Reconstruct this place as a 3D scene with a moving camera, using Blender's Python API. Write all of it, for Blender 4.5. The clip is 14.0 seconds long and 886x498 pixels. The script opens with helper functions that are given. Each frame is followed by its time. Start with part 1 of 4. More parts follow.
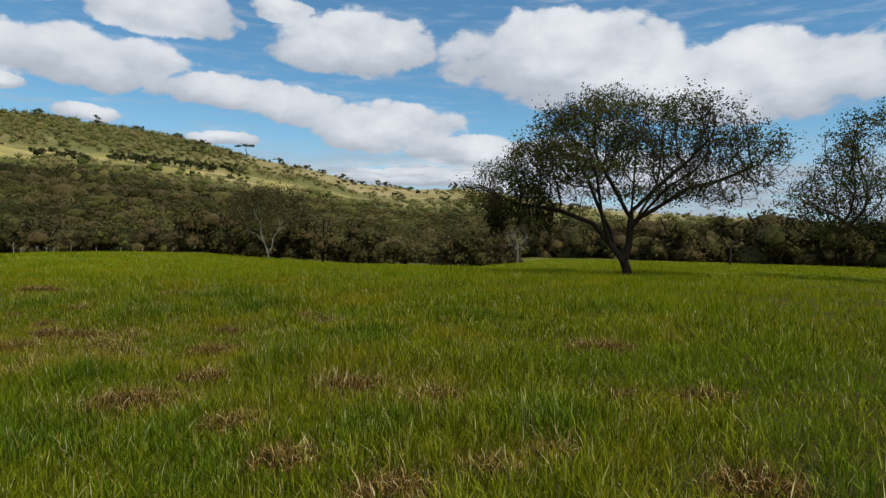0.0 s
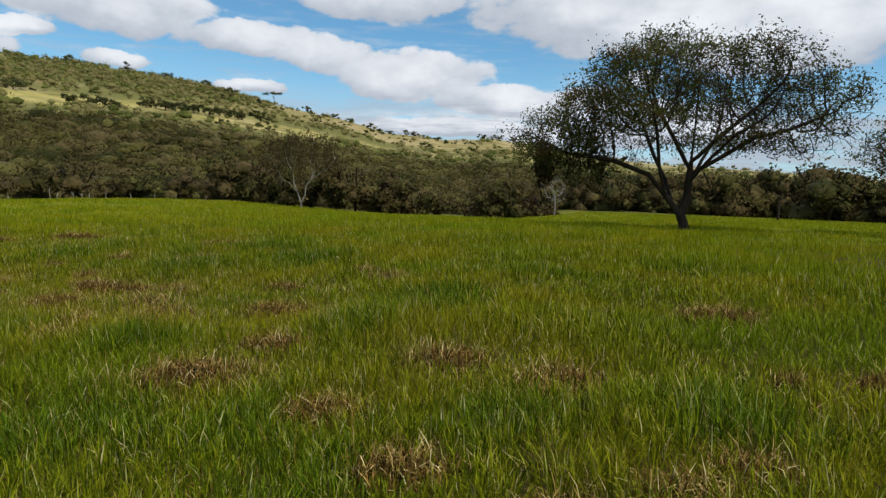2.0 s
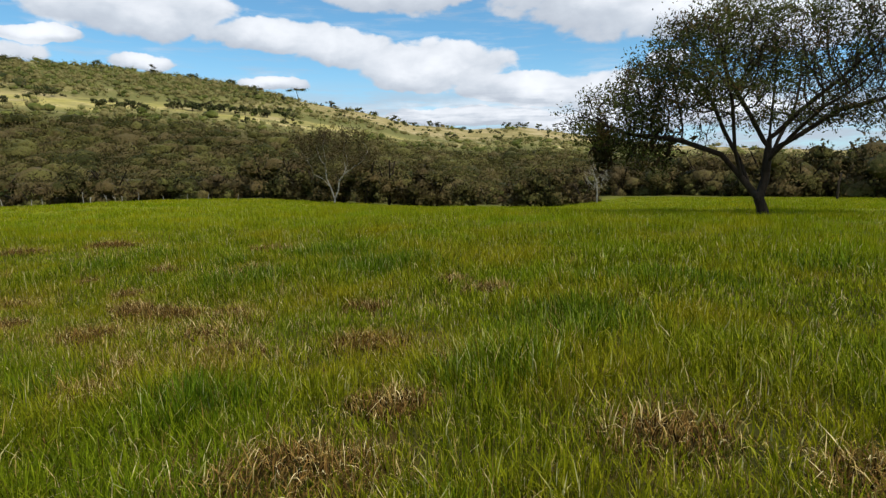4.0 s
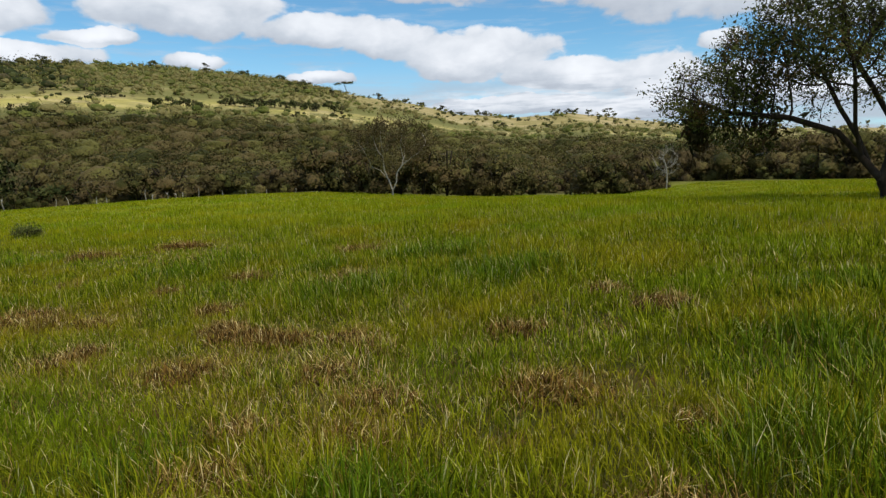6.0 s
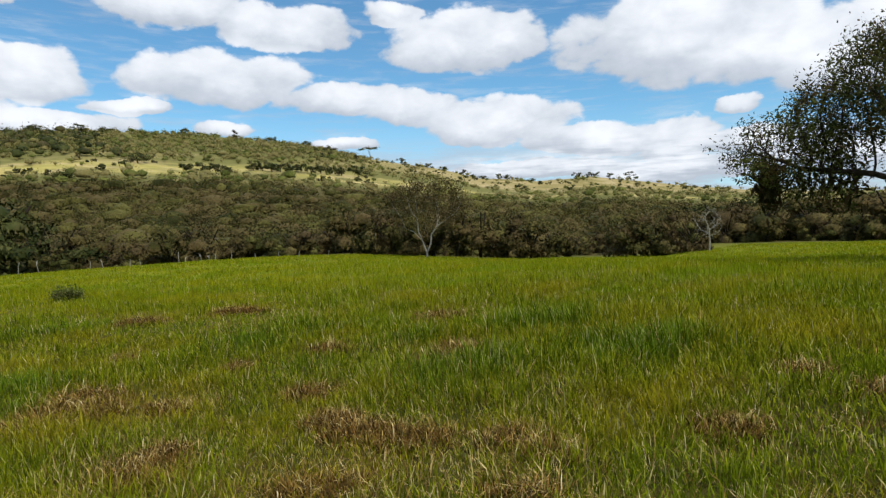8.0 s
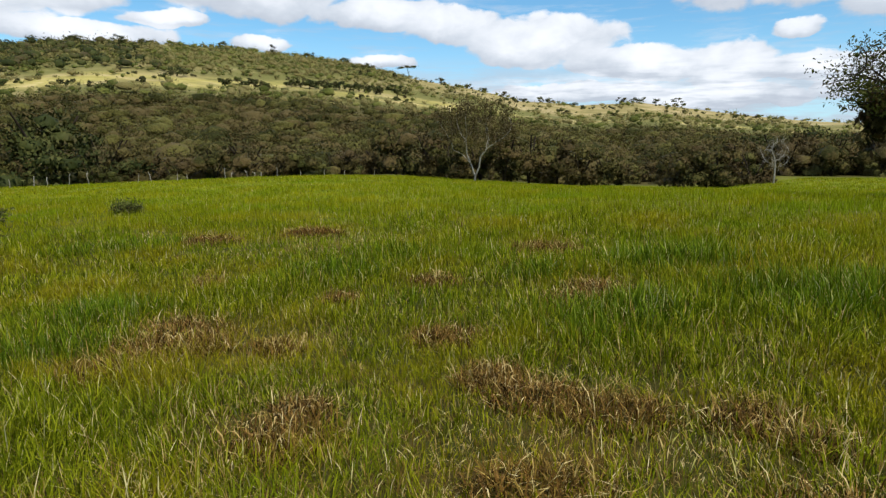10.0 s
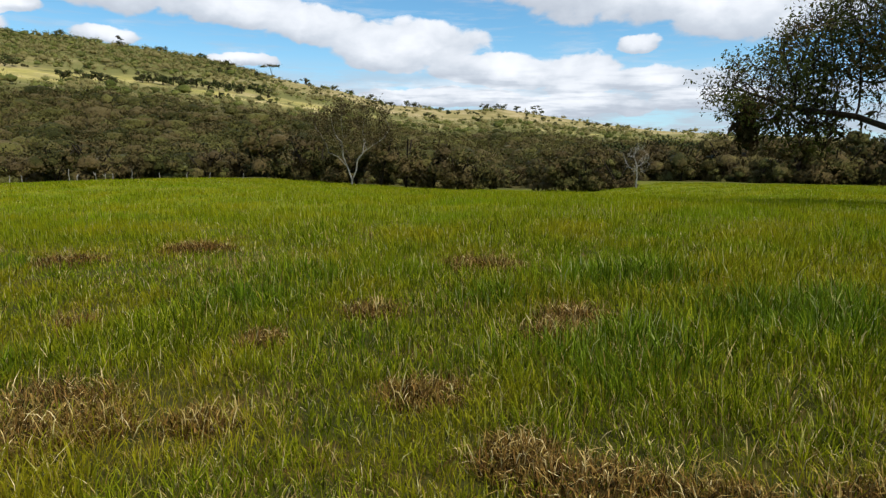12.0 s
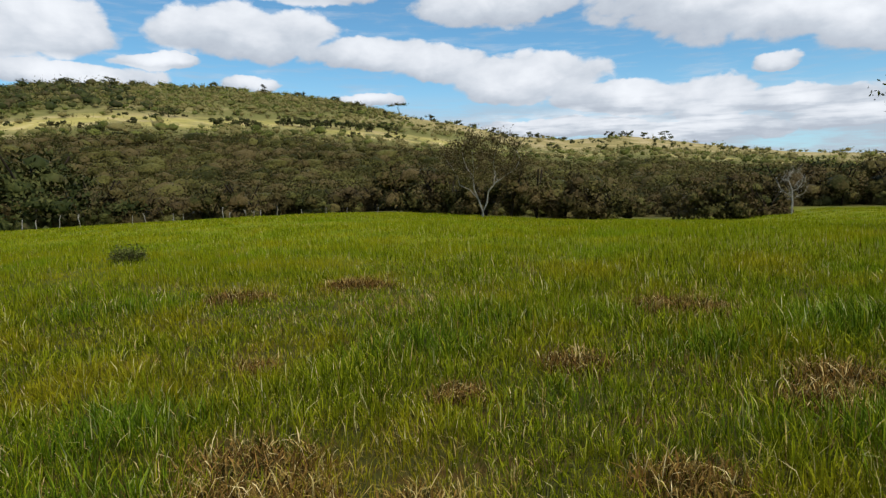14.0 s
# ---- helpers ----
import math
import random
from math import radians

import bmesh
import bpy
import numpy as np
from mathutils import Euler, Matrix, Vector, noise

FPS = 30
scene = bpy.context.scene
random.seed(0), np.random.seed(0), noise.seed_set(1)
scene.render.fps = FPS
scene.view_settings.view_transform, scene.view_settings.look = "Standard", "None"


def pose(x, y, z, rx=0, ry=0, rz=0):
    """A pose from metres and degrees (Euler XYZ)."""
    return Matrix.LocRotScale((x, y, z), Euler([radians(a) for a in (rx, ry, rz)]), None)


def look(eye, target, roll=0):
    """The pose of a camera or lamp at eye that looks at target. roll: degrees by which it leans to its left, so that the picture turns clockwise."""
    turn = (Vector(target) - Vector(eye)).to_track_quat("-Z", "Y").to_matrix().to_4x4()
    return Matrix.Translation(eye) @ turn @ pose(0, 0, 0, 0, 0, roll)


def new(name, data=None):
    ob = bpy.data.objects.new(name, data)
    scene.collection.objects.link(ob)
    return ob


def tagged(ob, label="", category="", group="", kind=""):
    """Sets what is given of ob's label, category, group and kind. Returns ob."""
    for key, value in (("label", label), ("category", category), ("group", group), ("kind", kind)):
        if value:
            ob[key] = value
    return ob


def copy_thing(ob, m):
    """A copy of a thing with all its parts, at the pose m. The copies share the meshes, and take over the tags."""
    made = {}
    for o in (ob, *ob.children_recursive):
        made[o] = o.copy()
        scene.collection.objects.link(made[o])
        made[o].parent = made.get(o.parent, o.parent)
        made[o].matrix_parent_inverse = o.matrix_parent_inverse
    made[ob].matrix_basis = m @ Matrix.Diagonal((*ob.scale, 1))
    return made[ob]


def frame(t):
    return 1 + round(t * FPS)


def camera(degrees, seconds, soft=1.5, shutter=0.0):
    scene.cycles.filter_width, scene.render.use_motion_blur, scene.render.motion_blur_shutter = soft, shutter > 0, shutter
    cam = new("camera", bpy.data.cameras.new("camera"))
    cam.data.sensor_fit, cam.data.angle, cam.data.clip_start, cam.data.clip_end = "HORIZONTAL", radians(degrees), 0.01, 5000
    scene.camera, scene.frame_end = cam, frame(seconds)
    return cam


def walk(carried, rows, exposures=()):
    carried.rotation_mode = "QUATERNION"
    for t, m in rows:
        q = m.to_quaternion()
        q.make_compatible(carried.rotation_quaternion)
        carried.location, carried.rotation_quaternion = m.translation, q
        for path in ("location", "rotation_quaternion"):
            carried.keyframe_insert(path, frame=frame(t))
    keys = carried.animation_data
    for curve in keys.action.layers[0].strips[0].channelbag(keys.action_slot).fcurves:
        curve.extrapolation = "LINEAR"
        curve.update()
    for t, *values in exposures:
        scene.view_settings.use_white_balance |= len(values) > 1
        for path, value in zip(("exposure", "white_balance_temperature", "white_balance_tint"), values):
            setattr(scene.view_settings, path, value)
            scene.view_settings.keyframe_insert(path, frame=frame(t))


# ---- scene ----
# The walk: a slow stroll uphill across a pasture, camera held at eye level.
cam = camera(69.26, 14.0, soft=1.35)


def held(x, y, z, yaw, pitch, roll):
    a, b = radians(yaw), radians(pitch)
    way = Vector((-math.sin(a) * math.cos(b), math.cos(a) * math.cos(b), math.sin(b)))
    return look((x, y, z), Vector((x, y, z)) + 10 * way, roll)


PATH = [
    (0, 0.909, 2.266, 1.630, -2.57, -1.14, 1.42),
    (0.5, 0.889, 2.403, 1.622, 0.11, -3.89, 0.34),
    (1, 0.706, 2.602, 1.572, -0.84, -2.73, -2.28),
    (1.5, 0.489, 2.921, 1.561, -1.15, -3.77, -1.52),
    (2, 0.297, 3.259, 1.567, -0.36, -5.56, 2.11),
    (2.5, 0.071, 3.569, 1.568, -0.38, -5.75, 0.78),
    (2.7, -0.027, 3.712, 1.564, 1.69, -4.22, 0.60),
    (4.8, -0.982, 5.426, 1.553, 2.45, -7.52, -0.50),
    (5, -1.095, 5.550, 1.568, 4.42, -4.38, 0.01),
    (5.5, -1.334, 5.858, 1.559, 8.21, -6.04, 0.38),
    (6, -1.603, 6.147, 1.538, 6.38, -7.30, -1.36),
    (6.5, -1.896, 6.419, 1.502, 9.53, -7.87, 0.10),
    (7, -2.187, 6.669, 1.517, 6.86, -5.45, 1.13),
    (7.5, -2.469, 6.907, 1.531, 6.58, -5.88, 0.06),
    (7.7, -2.583, 6.995, 1.496, 7.61, -1.26, -1.23),
    (9.8, -3.663, 7.828, 1.430, 11.43, -9.13, -0.02),
    (10, -3.769, 7.895, 1.433, 11.22, -8.45, 0.28),
    (10.5, -4.007, 8.092, 1.417, 15.68, -5.48, -2.07),
    (11, -4.222, 8.283, 1.405, 7.82, -4.36, -3.01),
    (11.5, -4.384, 8.548, 1.430, -1.69, -8.07, -0.21),
    (12, -4.568, 8.813, 1.446, -0.58, -8.06, 0.93),
    (12.5, -4.807, 9.129, 1.445, 4.68, -6.34, -1.21),
    (13, -5.013, 9.321, 1.414, 8.83, -5.18, -1.17),
    (13.5, -5.131, 9.428, 1.447, 10.19, -5.45, -1.65),
    (14, -5.204, 9.406, 1.436, 10.41, -5.32, -0.64),
]
LIGHT = [(0.0, -0.14), (0.5, -0.15), (1.0, -0.06), (1.5, 0.12), (2.0, -0.02), (2.5, -0.02), (5.0, 0.28), (5.5, -0.04), (6.0, 0.1), (6.5, 0.22), (7.0, 0.24), (7.5, 0.16),
         (10.0, 0.27), (10.5, -0.08), (11.0, 0.02), (11.5, 0.2), (12.0, 0.22), (12.5, 0.08), (13.0, 0.06), (14.0, 0.06)]
EXPOSURES = [(t, stops, 6250, 10) for t, stops in LIGHT]
walk(cam, [(t, held(*row)) for t, *row in PATH], EXPOSURES)

# ---- sky, clouds and sun ----
SUN_ELEVATION, SUN_AZIMUTH = 60.0, 135.0  # azimuth clockwise from +y
world = bpy.data.worlds.new("sky")
scene.world = world
world.use_nodes = True


class Nodes:
    """Short hand for wiring a node tree."""

    def __init__(self, tree):
        self.tree = tree
        tree.nodes.clear()

    def add(self, kind, **inputs):
        n = self.tree.nodes.new(kind)
        for k, v in inputs.items():
            k = k.replace("_", " ")
            self.plug(n.inputs[k], v)
        return n

    def plug(self, socket, v):
        if isinstance(v, bpy.types.NodeSocket):
            self.tree.links.new(v, socket)
        else:
            socket.default_value = v

    def math(self, op, a, b=0.0, c=0.0, clamp=False):
        n = self.tree.nodes.new("ShaderNodeMath")
        n.operation, n.use_clamp = op, clamp
        for s, v in zip(n.inputs, (a, b, c)):
            self.plug(s, v)
        return n.outputs[0]

    def ramp(self, fac, stops, mode="LINEAR"):
        n = self.tree.nodes.new("ShaderNodeValToRGB")
        self.plug(n.inputs[0], fac)
        n.color_ramp.interpolation = mode
        while len(n.color_ramp.elements) < len(stops):
            n.color_ramp.elements.new(0.5)
        for e, (p, col) in zip(n.color_ramp.elements, stops):
            e.position = p
            e.color = (*col, 1) if len(col) == 3 else col
        return n.outputs[0]

    def mix(self, fac, a, b, mode="MIX"):
        n = self.tree.nodes.new("ShaderNodeMix")
        n.data_type, n.blend_type = "RGBA", mode
        self.plug(n.inputs[0], fac)
        for s, v in ((n.inputs[6], a), (n.inputs[7], b)):
            self.plug(s, (*v, 1) if isinstance(v, tuple) and len(v) == 3 else v)
        return n.outputs[2]

    def noise(self, vec, scale, detail=4.0, rough=0.55, distort=0.0):
        n = self.add("ShaderNodeTexNoise", Scale=scale, Detail=detail, Roughness=rough, Distortion=distort)
        if vec is not None:
            self.tree.links.new(vec, n.inputs["Vector"])
        return n.outputs["Fac"]

    def smooth(self, v, lo, hi, out_lo=0.0, out_hi=1.0):
        n = self.tree.nodes.new("ShaderNodeMapRange")
        n.interpolation_type = "SMOOTHSTEP"
        for s, val in zip(n.inputs, (v, lo, hi, out_lo, out_hi)):
            self.plug(s, val)
        return n.outputs[0]


# Clouds seen over the hill: azimuth, elevation, half width, half height in degrees.
CLOUDS = [
    (-41.0, 12.3, 5.4, 2.7),
    (-34.5, 10.4, 3.8, 0.8),
    (-26.8, 12.8, 8.4, 2.6),
    (-16.5, 11.4, 5.8, 1.8),
    (-10.6, 10.5, 5.3, 1.8),
    (-3.1, 9.4, 7.7, 2.4),
    (7.1, 7.5, 9.6, 1.8),
    (13.9, 6.4, 6.7, 1.2),
    (-43.0, 17.8, 4.0, 1.2),
    (-30.5, 18.0, 5.8, 2.0),
    (-21.0, 17.2, 6.6, 2.1),
    (-11.9, 18.7, 2.9, 1.3),
    (-5.4, 15.9, 7.4, 3.3),
    (12.3, 15.3, 10.8, 4.5),
    (24.7, 12.1, 7.2, 3.8),
    (19.0, 13.4, 7.0, 3.4),
    (18.5, 6.4, 6.5, 1.3),
    (23.0, 4.9, 7.0, 1.1),
    (17.0, 9.4, 2.0, 1.0),
    (-26.5, 9.1, 2.9, 0.8),
    (-16.6, 7.4, 3.1, 0.7),
    (1.3, 5.1, 11.5, 1.1),
    (11.7, 4.6, 7.7, 1.3),
    (28.6, 13.0, 11.5, 4.0),
    (-48.2, 10.4, 7.2, 2.6),
    (-40.4, 9.0, 7.2, 1.2),
]


def build_sky():
    w = Nodes(world.node_tree)
    sky = w.add("ShaderNodeTexSky")
    sky.sky_type, sky.sun_disc = "NISHITA", False
    sky.sun_elevation, sky.sun_rotation = radians(SUN_ELEVATION), radians(SUN_AZIMUTH)
    sky.altitude, sky.air_density, sky.dust_density, sky.ozone_density = 400, 1.0, 0.3, 0.8
    where = w.add("ShaderNodeTexCoord").outputs["Generated"]
    part = w.add("ShaderNodeSeparateXYZ", Vector=where)
    x, y, z = part.outputs
    az = w.math("MULTIPLY", w.math("ARCTAN2", x, y), 180 / math.pi)
    el = w.math("MULTIPLY", w.math("ARCSINE", z), 180 / math.pi)
    flat = w.add("ShaderNodeCombineXYZ", X=az, Y=w.math("MULTIPLY", el, 1.6)).outputs[0]
    shift = w.add("ShaderNodeVectorMath")
    shift.operation = "ADD"
    w.plug(shift.inputs[0], flat)
    shift.inputs[1].default_value = (37.0, 71.0, 5.0)
    bend = w.math("SUBTRACT", w.noise(flat, 0.11, 5.0, 0.6), 0.5)
    sway = w.math("SUBTRACT", w.noise(shift.outputs[0], 0.13, 5.0, 0.6), 0.5)
    billow = w.noise(flat, 0.26, 6.0, 0.5, 0.2)
    puff = w.math("MULTIPLY", w.math("SUBTRACT", billow, 0.5), 1.9)
    warp_az = w.math("ADD", az, w.math("MULTIPLY", bend, 6.0))
    warp_el = w.math("ADD", el, w.math("MULTIPLY", sway, 2.6))
    best, lift = None, None
    for a, e, ra, re in CLOUDS:
        u = w.math("DIVIDE", w.math("SUBTRACT", warp_az, a), ra)
        v = w.math("DIVIDE", w.math("SUBTRACT", warp_el, e), re)
        low = w.math("MULTIPLY", w.math("MINIMUM", v, 0.0), 1.25)
        high = w.math("MAXIMUM", v, 0.0)
        r2 = w.math("ADD", w.math("MULTIPLY", u, u), w.math("ADD", w.math("MULTIPLY", low, low), w.math("MULTIPLY", high, high)))
        f = w.math("SUBTRACT", 1.0, r2)
        s = w.math("ADD", f, w.math("MULTIPLY", v, 0.9))
        best = f if best is None else w.math("MAXIMUM", best, f)
        lift = s if lift is None else w.math("MAXIMUM", lift, s)
    # Outside the strip that is seen the same broken cloud goes on.
    dome = w.noise(where, 3.2, 6.0, 0.55, 0.3)
    outside = w.math("MAXIMUM", w.smooth(el, 19.0, 27.0), w.smooth(w.math("ABSOLUTE", w.math("ADD", az, 8.0)), 42.0, 52.0))
    rest = w.math("SUBTRACT", w.math("MULTIPLY", w.smooth(dome, 0.4, 0.62), w.math("MULTIPLY", outside, 1.4)), 0.5)
    # Flat grey layers low over the horizon.
    long = w.add("ShaderNodeCombineXYZ", X=w.math("MULTIPLY", az, 0.3), Y=w.math("MULTIPLY", el, 2.2)).outputs[0]
    layer = w.math("MULTIPLY", w.smooth(w.noise(long, 0.45, 6.0, 0.6), 0.30, 0.56), w.math("MULTIPLY", w.smooth(el, 8.6, 5.6), w.smooth(az, -32.0, -4.0)))
    body = w.math("ADD", w.math("MAXIMUM", best, rest), puff)
    veil = w.math("MULTIPLY", w.smooth(w.noise(long, 0.7, 5.0, 0.6), 0.45, 0.75), 0.35)
    cover = w.math("MAXIMUM", w.math("MAXIMUM", w.smooth(body, -0.06, 0.30), veil), w.math("MULTIPLY", layer, 0.85))
    shade = w.math("ADD", w.math("MULTIPLY", lift, 0.45), w.math("MULTIPLY", w.math("ADD", puff, sway), 0.55))
    streak = w.smooth(w.noise(long, 0.8, 4.0, 0.55), 0.40, 0.66)
    shade = w.math("SUBTRACT", shade, w.math("MULTIPLY", w.math("MULTIPLY", layer, streak), 0.4))
    tint = w.ramp(w.smooth(shade, -0.35, 1.0), [(0.0, (0.46, 0.50, 0.56)), (0.3, (0.58, 0.62, 0.67)), (0.65, (0.77, 0.79, 0.82)), (1.0, (0.95, 0.96, 0.97))])
    haze = w.math("MULTIPLY", w.smooth(el, 12.0, 1.0), 0.5)
    blue = w.mix(1.0, sky.outputs[0], (0.074, 0.114, 0.124), "MULTIPLY")
    blue = w.mix(haze, blue, (0.52, 0.66, 0.80))
    out = w.mix(cover, blue, tint)
    bg = w.add("ShaderNodeBackground", Color=out, Strength=1.0)
    w.tree.links.new(bg.outputs[0], w.add("ShaderNodeOutputWorld").inputs[0])


build_sky()
sun = new("sun", bpy.data.lights.new("sun", "SUN"))
sun.data.energy, sun.data.angle, sun.data.color = 3.6, radians(5.0), (1.0, 0.93, 0.80)
_a, _e = radians(SUN_AZIMUTH), radians(SUN_ELEVATION)
sun.matrix_world = look((math.sin(_a) * math.cos(_e) * 50, math.cos(_a) * math.cos(_e) * 50, math.sin(_e) * 50), (0, 0, 0))


# ---- materials ----
def material(name):
    m = bpy.data.materials.new(name)
    m.use_nodes = True
    return m, Nodes(m.node_tree)


def finish(m, n, color, rough=0.7, through_light=0.0, bump=None, specular=0.3):
    p = n.add("ShaderNodeBsdfPrincipled", Base_Color=color, Roughness=rough)
    n.plug(p.inputs["Specular IOR Level"], specular)
    if bump is not None:
        height, strength, distance = bump
        b = n.add("ShaderNodeBump", Height=height, Strength=strength, Distance=distance)
        n.tree.links.new(b.outputs[0], p.inputs["Normal"])
    shader = p.outputs[0]
    if through_light:
        t = n.add("ShaderNodeBsdfTranslucent", Color=color)
        mx = n.add("ShaderNodeMixShader", Fac=through_light)
        n.tree.links.new(shader, mx.inputs[1])
        n.tree.links.new(t.outputs[0], mx.inputs[2])
        shader = mx.outputs[0]
    o = n.add("ShaderNodeOutputMaterial")
    n.tree.links.new(shader, o.inputs[0])
    return m


def place(n):
    return n.add("ShaderNodeNewGeometry").outputs["Position"]


def island(n):
    return n.add("ShaderNodeNewGeometry").outputs["Random Per Island"]


def foliage_material(name, dark, mid, light, dry, dry_amount=0.15, patch=0.3, through_light=0.25, rough=0.6, grain=0.55, fine=0.0):
    """Leaves: each one its own tone, drifting over larger patches, some dry."""
    m, n = material(name)
    pos, rnd = place(n), island(n)
    tone = n.math("ADD", n.math("MULTIPLY", rnd, grain), n.math("MULTIPLY", n.smooth(n.noise(pos, patch, 5.0, 0.65), 0.30, 0.70), 1.15 - grain))
    relief = None
    if fine:
        leafy = n.noise(pos, fine, 4.0, 0.7)
        tone = n.math("ADD", tone, n.math("MULTIPLY", n.math("SUBTRACT", leafy, 0.5), 0.9))
        relief = (leafy, 0.9, 0.9 / fine)
    col = n.ramp(n.smooth(tone, 0.25, 0.85), [(0.0, dark), (0.5, mid), (1.0, light)])
    withered = n.smooth(n.math("ADD", n.noise(pos, patch * 2.3, 3.0), n.math("MULTIPLY", rnd, 0.2)), 0.72 - dry_amount, 0.86 - dry_amount)
    col = n.mix(withered, col, dry)
    return finish(m, n, col, rough, through_light, relief, 0.06)


def grass_material(name, stops, patches, through_light=0.3, strong=0.75):
    """Blades: each its own tone, in drifts of lush and of yellowing grass that also brighten the field ahead."""
    m, n = material(name)
    pos, rnd = place(n), island(n)
    col = n.ramp(rnd, stops)
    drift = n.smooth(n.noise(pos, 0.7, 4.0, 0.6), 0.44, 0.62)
    # Drift grows with y: yellower grass, and mid-field brightness put into the colour.
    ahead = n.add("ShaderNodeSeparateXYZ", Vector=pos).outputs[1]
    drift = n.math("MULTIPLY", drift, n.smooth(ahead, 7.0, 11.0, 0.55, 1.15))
    lush = n.smooth(n.noise(pos, 0.38, 3.0, 0.55, 0.5), 0.50, 0.66)
    # One blade in twenty gets a painted highlight: the ramp's pale end.
    glint = n.smooth(rnd, 0.948, 0.952)
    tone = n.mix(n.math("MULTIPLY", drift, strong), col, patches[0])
    tone = n.mix(n.math("MULTIPLY", lush, strong), tone, patches[1])
    tone = n.mix(n.smooth(rnd, 0.0, 0.9), n.mix(0.5, tone, (0.02, 0.03, 0.002), "MULTIPLY"), tone)
    tone = n.mix(glint, tone, col)
    return finish(m, n, tone, 0.6, through_light, specular=0.06)


def ground_material():
    m, n = material("pasture_soil_and_hill")
    pos = place(n)
    xyz = n.add("ShaderNodeSeparateXYZ", Vector=pos)
    far = n.smooth(xyz.outputs[1], 48.0, 75.0)
    soil = n.ramp(n.noise(pos, 2.2, 6.0, 0.65), [(0.3, (0.024, 0.025, 0.005)), (0.5, (0.050, 0.048, 0.008)), (0.66, (0.075, 0.045, 0.011))])
    turf = n.ramp(n.noise(pos, 0.35, 5.0), [(0.3, (0.13, 0.165, 0.004)), (0.7, (0.21, 0.22, 0.008))])
    near = n.mix(n.smooth(xyz.outputs[1], 15.0, 28.0), soil, turf)
    scrub = n.ramp(n.noise(pos, 0.09, 6.0, 0.7), [(0.3, (0.04, 0.04, 0.011)), (0.5, (0.07, 0.062, 0.017)), (0.7, (0.12, 0.092, 0.034))])
    dry = n.ramp(n.noise(pos, 0.05, 6.0, 0.65), [(0.3, (0.19, 0.165, 0.05)), (0.5, (0.31, 0.25, 0.10)), (0.68, (0.47, 0.37, 0.20))])
    away = n.math("SUBTRACT", xyz.outputs[1], 6.0)
    reach = n.math("SQRT", n.math("ADD", n.math("MULTIPLY", xyz.outputs[0], xyz.outputs[0]), n.math("MULTIPLY", away, away)))
    ragged = n.math("ADD", reach, n.math("MULTIPLY", n.math("SUBTRACT", n.noise(pos, 0.03, 4.0, 0.6), 0.5), 45.0))
    broken = n.smooth(n.noise(pos, 0.028, 6.0, 0.7), 0.40, 0.54)
    terrace = n.math("MULTIPLY", broken, n.math("MULTIPLY", n.smooth(ragged, 280.0, 310.0), n.smooth(ragged, 355.0, 318.0)))
    bare = n.math("MULTIPLY", n.smooth(ragged, 380.0, 430.0), n.smooth(n.math("DIVIDE", xyz.outputs[0], away), -0.34, -0.22))
    patch = n.math("MULTIPLY", n.smooth(n.noise(pos, 0.015, 4.0, 0.6), 0.5, 0.62), n.smooth(reach, 200.0, 280.0))
    # Cloud shade on the lower ground is painted: it pales beyond 220 m.
    hill = n.mix(n.math("MAXIMUM", n.math("MAXIMUM", terrace, bare), n.math("MULTIPLY", patch, 0.7)), n.mix(n.smooth(reach, 220.0, 300.0), scrub, (0.155, 0.150, 0.045)), dry)
    meadow = n.ramp(n.noise(pos, 0.06, 5.0, 0.65), [(0.3, (0.22, 0.21, 0.05)), (0.5, (0.40, 0.34, 0.10)), (0.66, (0.56, 0.44, 0.22))])
    hill = n.mix(terrace, hill, meadow)
    col = n.mix(far, near, hill)
    return finish(m, n, col, 0.95, 0.0, (n.noise(pos, 6.0, 5.0), 0.5, 0.06), 0.1)


def bark_material(name, dark, light):
    m, n = material(name)
    pos = place(n)
    st = n.add("ShaderNodeVectorMath")
    st.operation = "MULTIPLY"
    n.plug(st.inputs[0], pos)
    st.inputs[1].default_value = (1.0, 1.0, 0.22)
    f = n.noise(st.outputs[0], 14.0, 6.0, 0.7)
    col = n.ramp(f, [(0.32, dark), (0.68, light)])
    col = n.mix(n.math("MULTIPLY", n.smooth(n.noise(pos, 2.0, 3.0), 0.5, 0.75), 0.5), col, (0.06, 0.05, 0.038))
    return finish(m, n, col, 0.95, 0.0, (f, 0.8, 0.02), 0.15)


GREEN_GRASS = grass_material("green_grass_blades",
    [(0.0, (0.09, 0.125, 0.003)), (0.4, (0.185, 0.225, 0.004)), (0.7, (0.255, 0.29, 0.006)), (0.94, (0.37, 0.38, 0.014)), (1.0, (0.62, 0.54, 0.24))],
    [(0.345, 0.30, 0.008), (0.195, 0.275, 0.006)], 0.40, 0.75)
LUSH_GRASS = grass_material("lush_grass_blades",
    [(0.0, (0.060, 0.105, 0.003)), (0.4, (0.110, 0.180, 0.005)), (0.7, (0.155, 0.230, 0.007)), (0.94, (0.25, 0.32, 0.018)), (1.0, (0.55, 0.52, 0.24))],
    [(0.15, 0.19, 0.005), (0.085, 0.175, 0.005)], 0.35, 0.5)
# Brighter copy of the green grass: lifts the farther field through colour alone.
FAR_GRASS = grass_material("brightened_distant_grass_blades",
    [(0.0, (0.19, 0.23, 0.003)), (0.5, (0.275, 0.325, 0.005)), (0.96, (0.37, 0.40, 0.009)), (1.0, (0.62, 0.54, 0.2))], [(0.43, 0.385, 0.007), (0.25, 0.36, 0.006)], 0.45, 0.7)
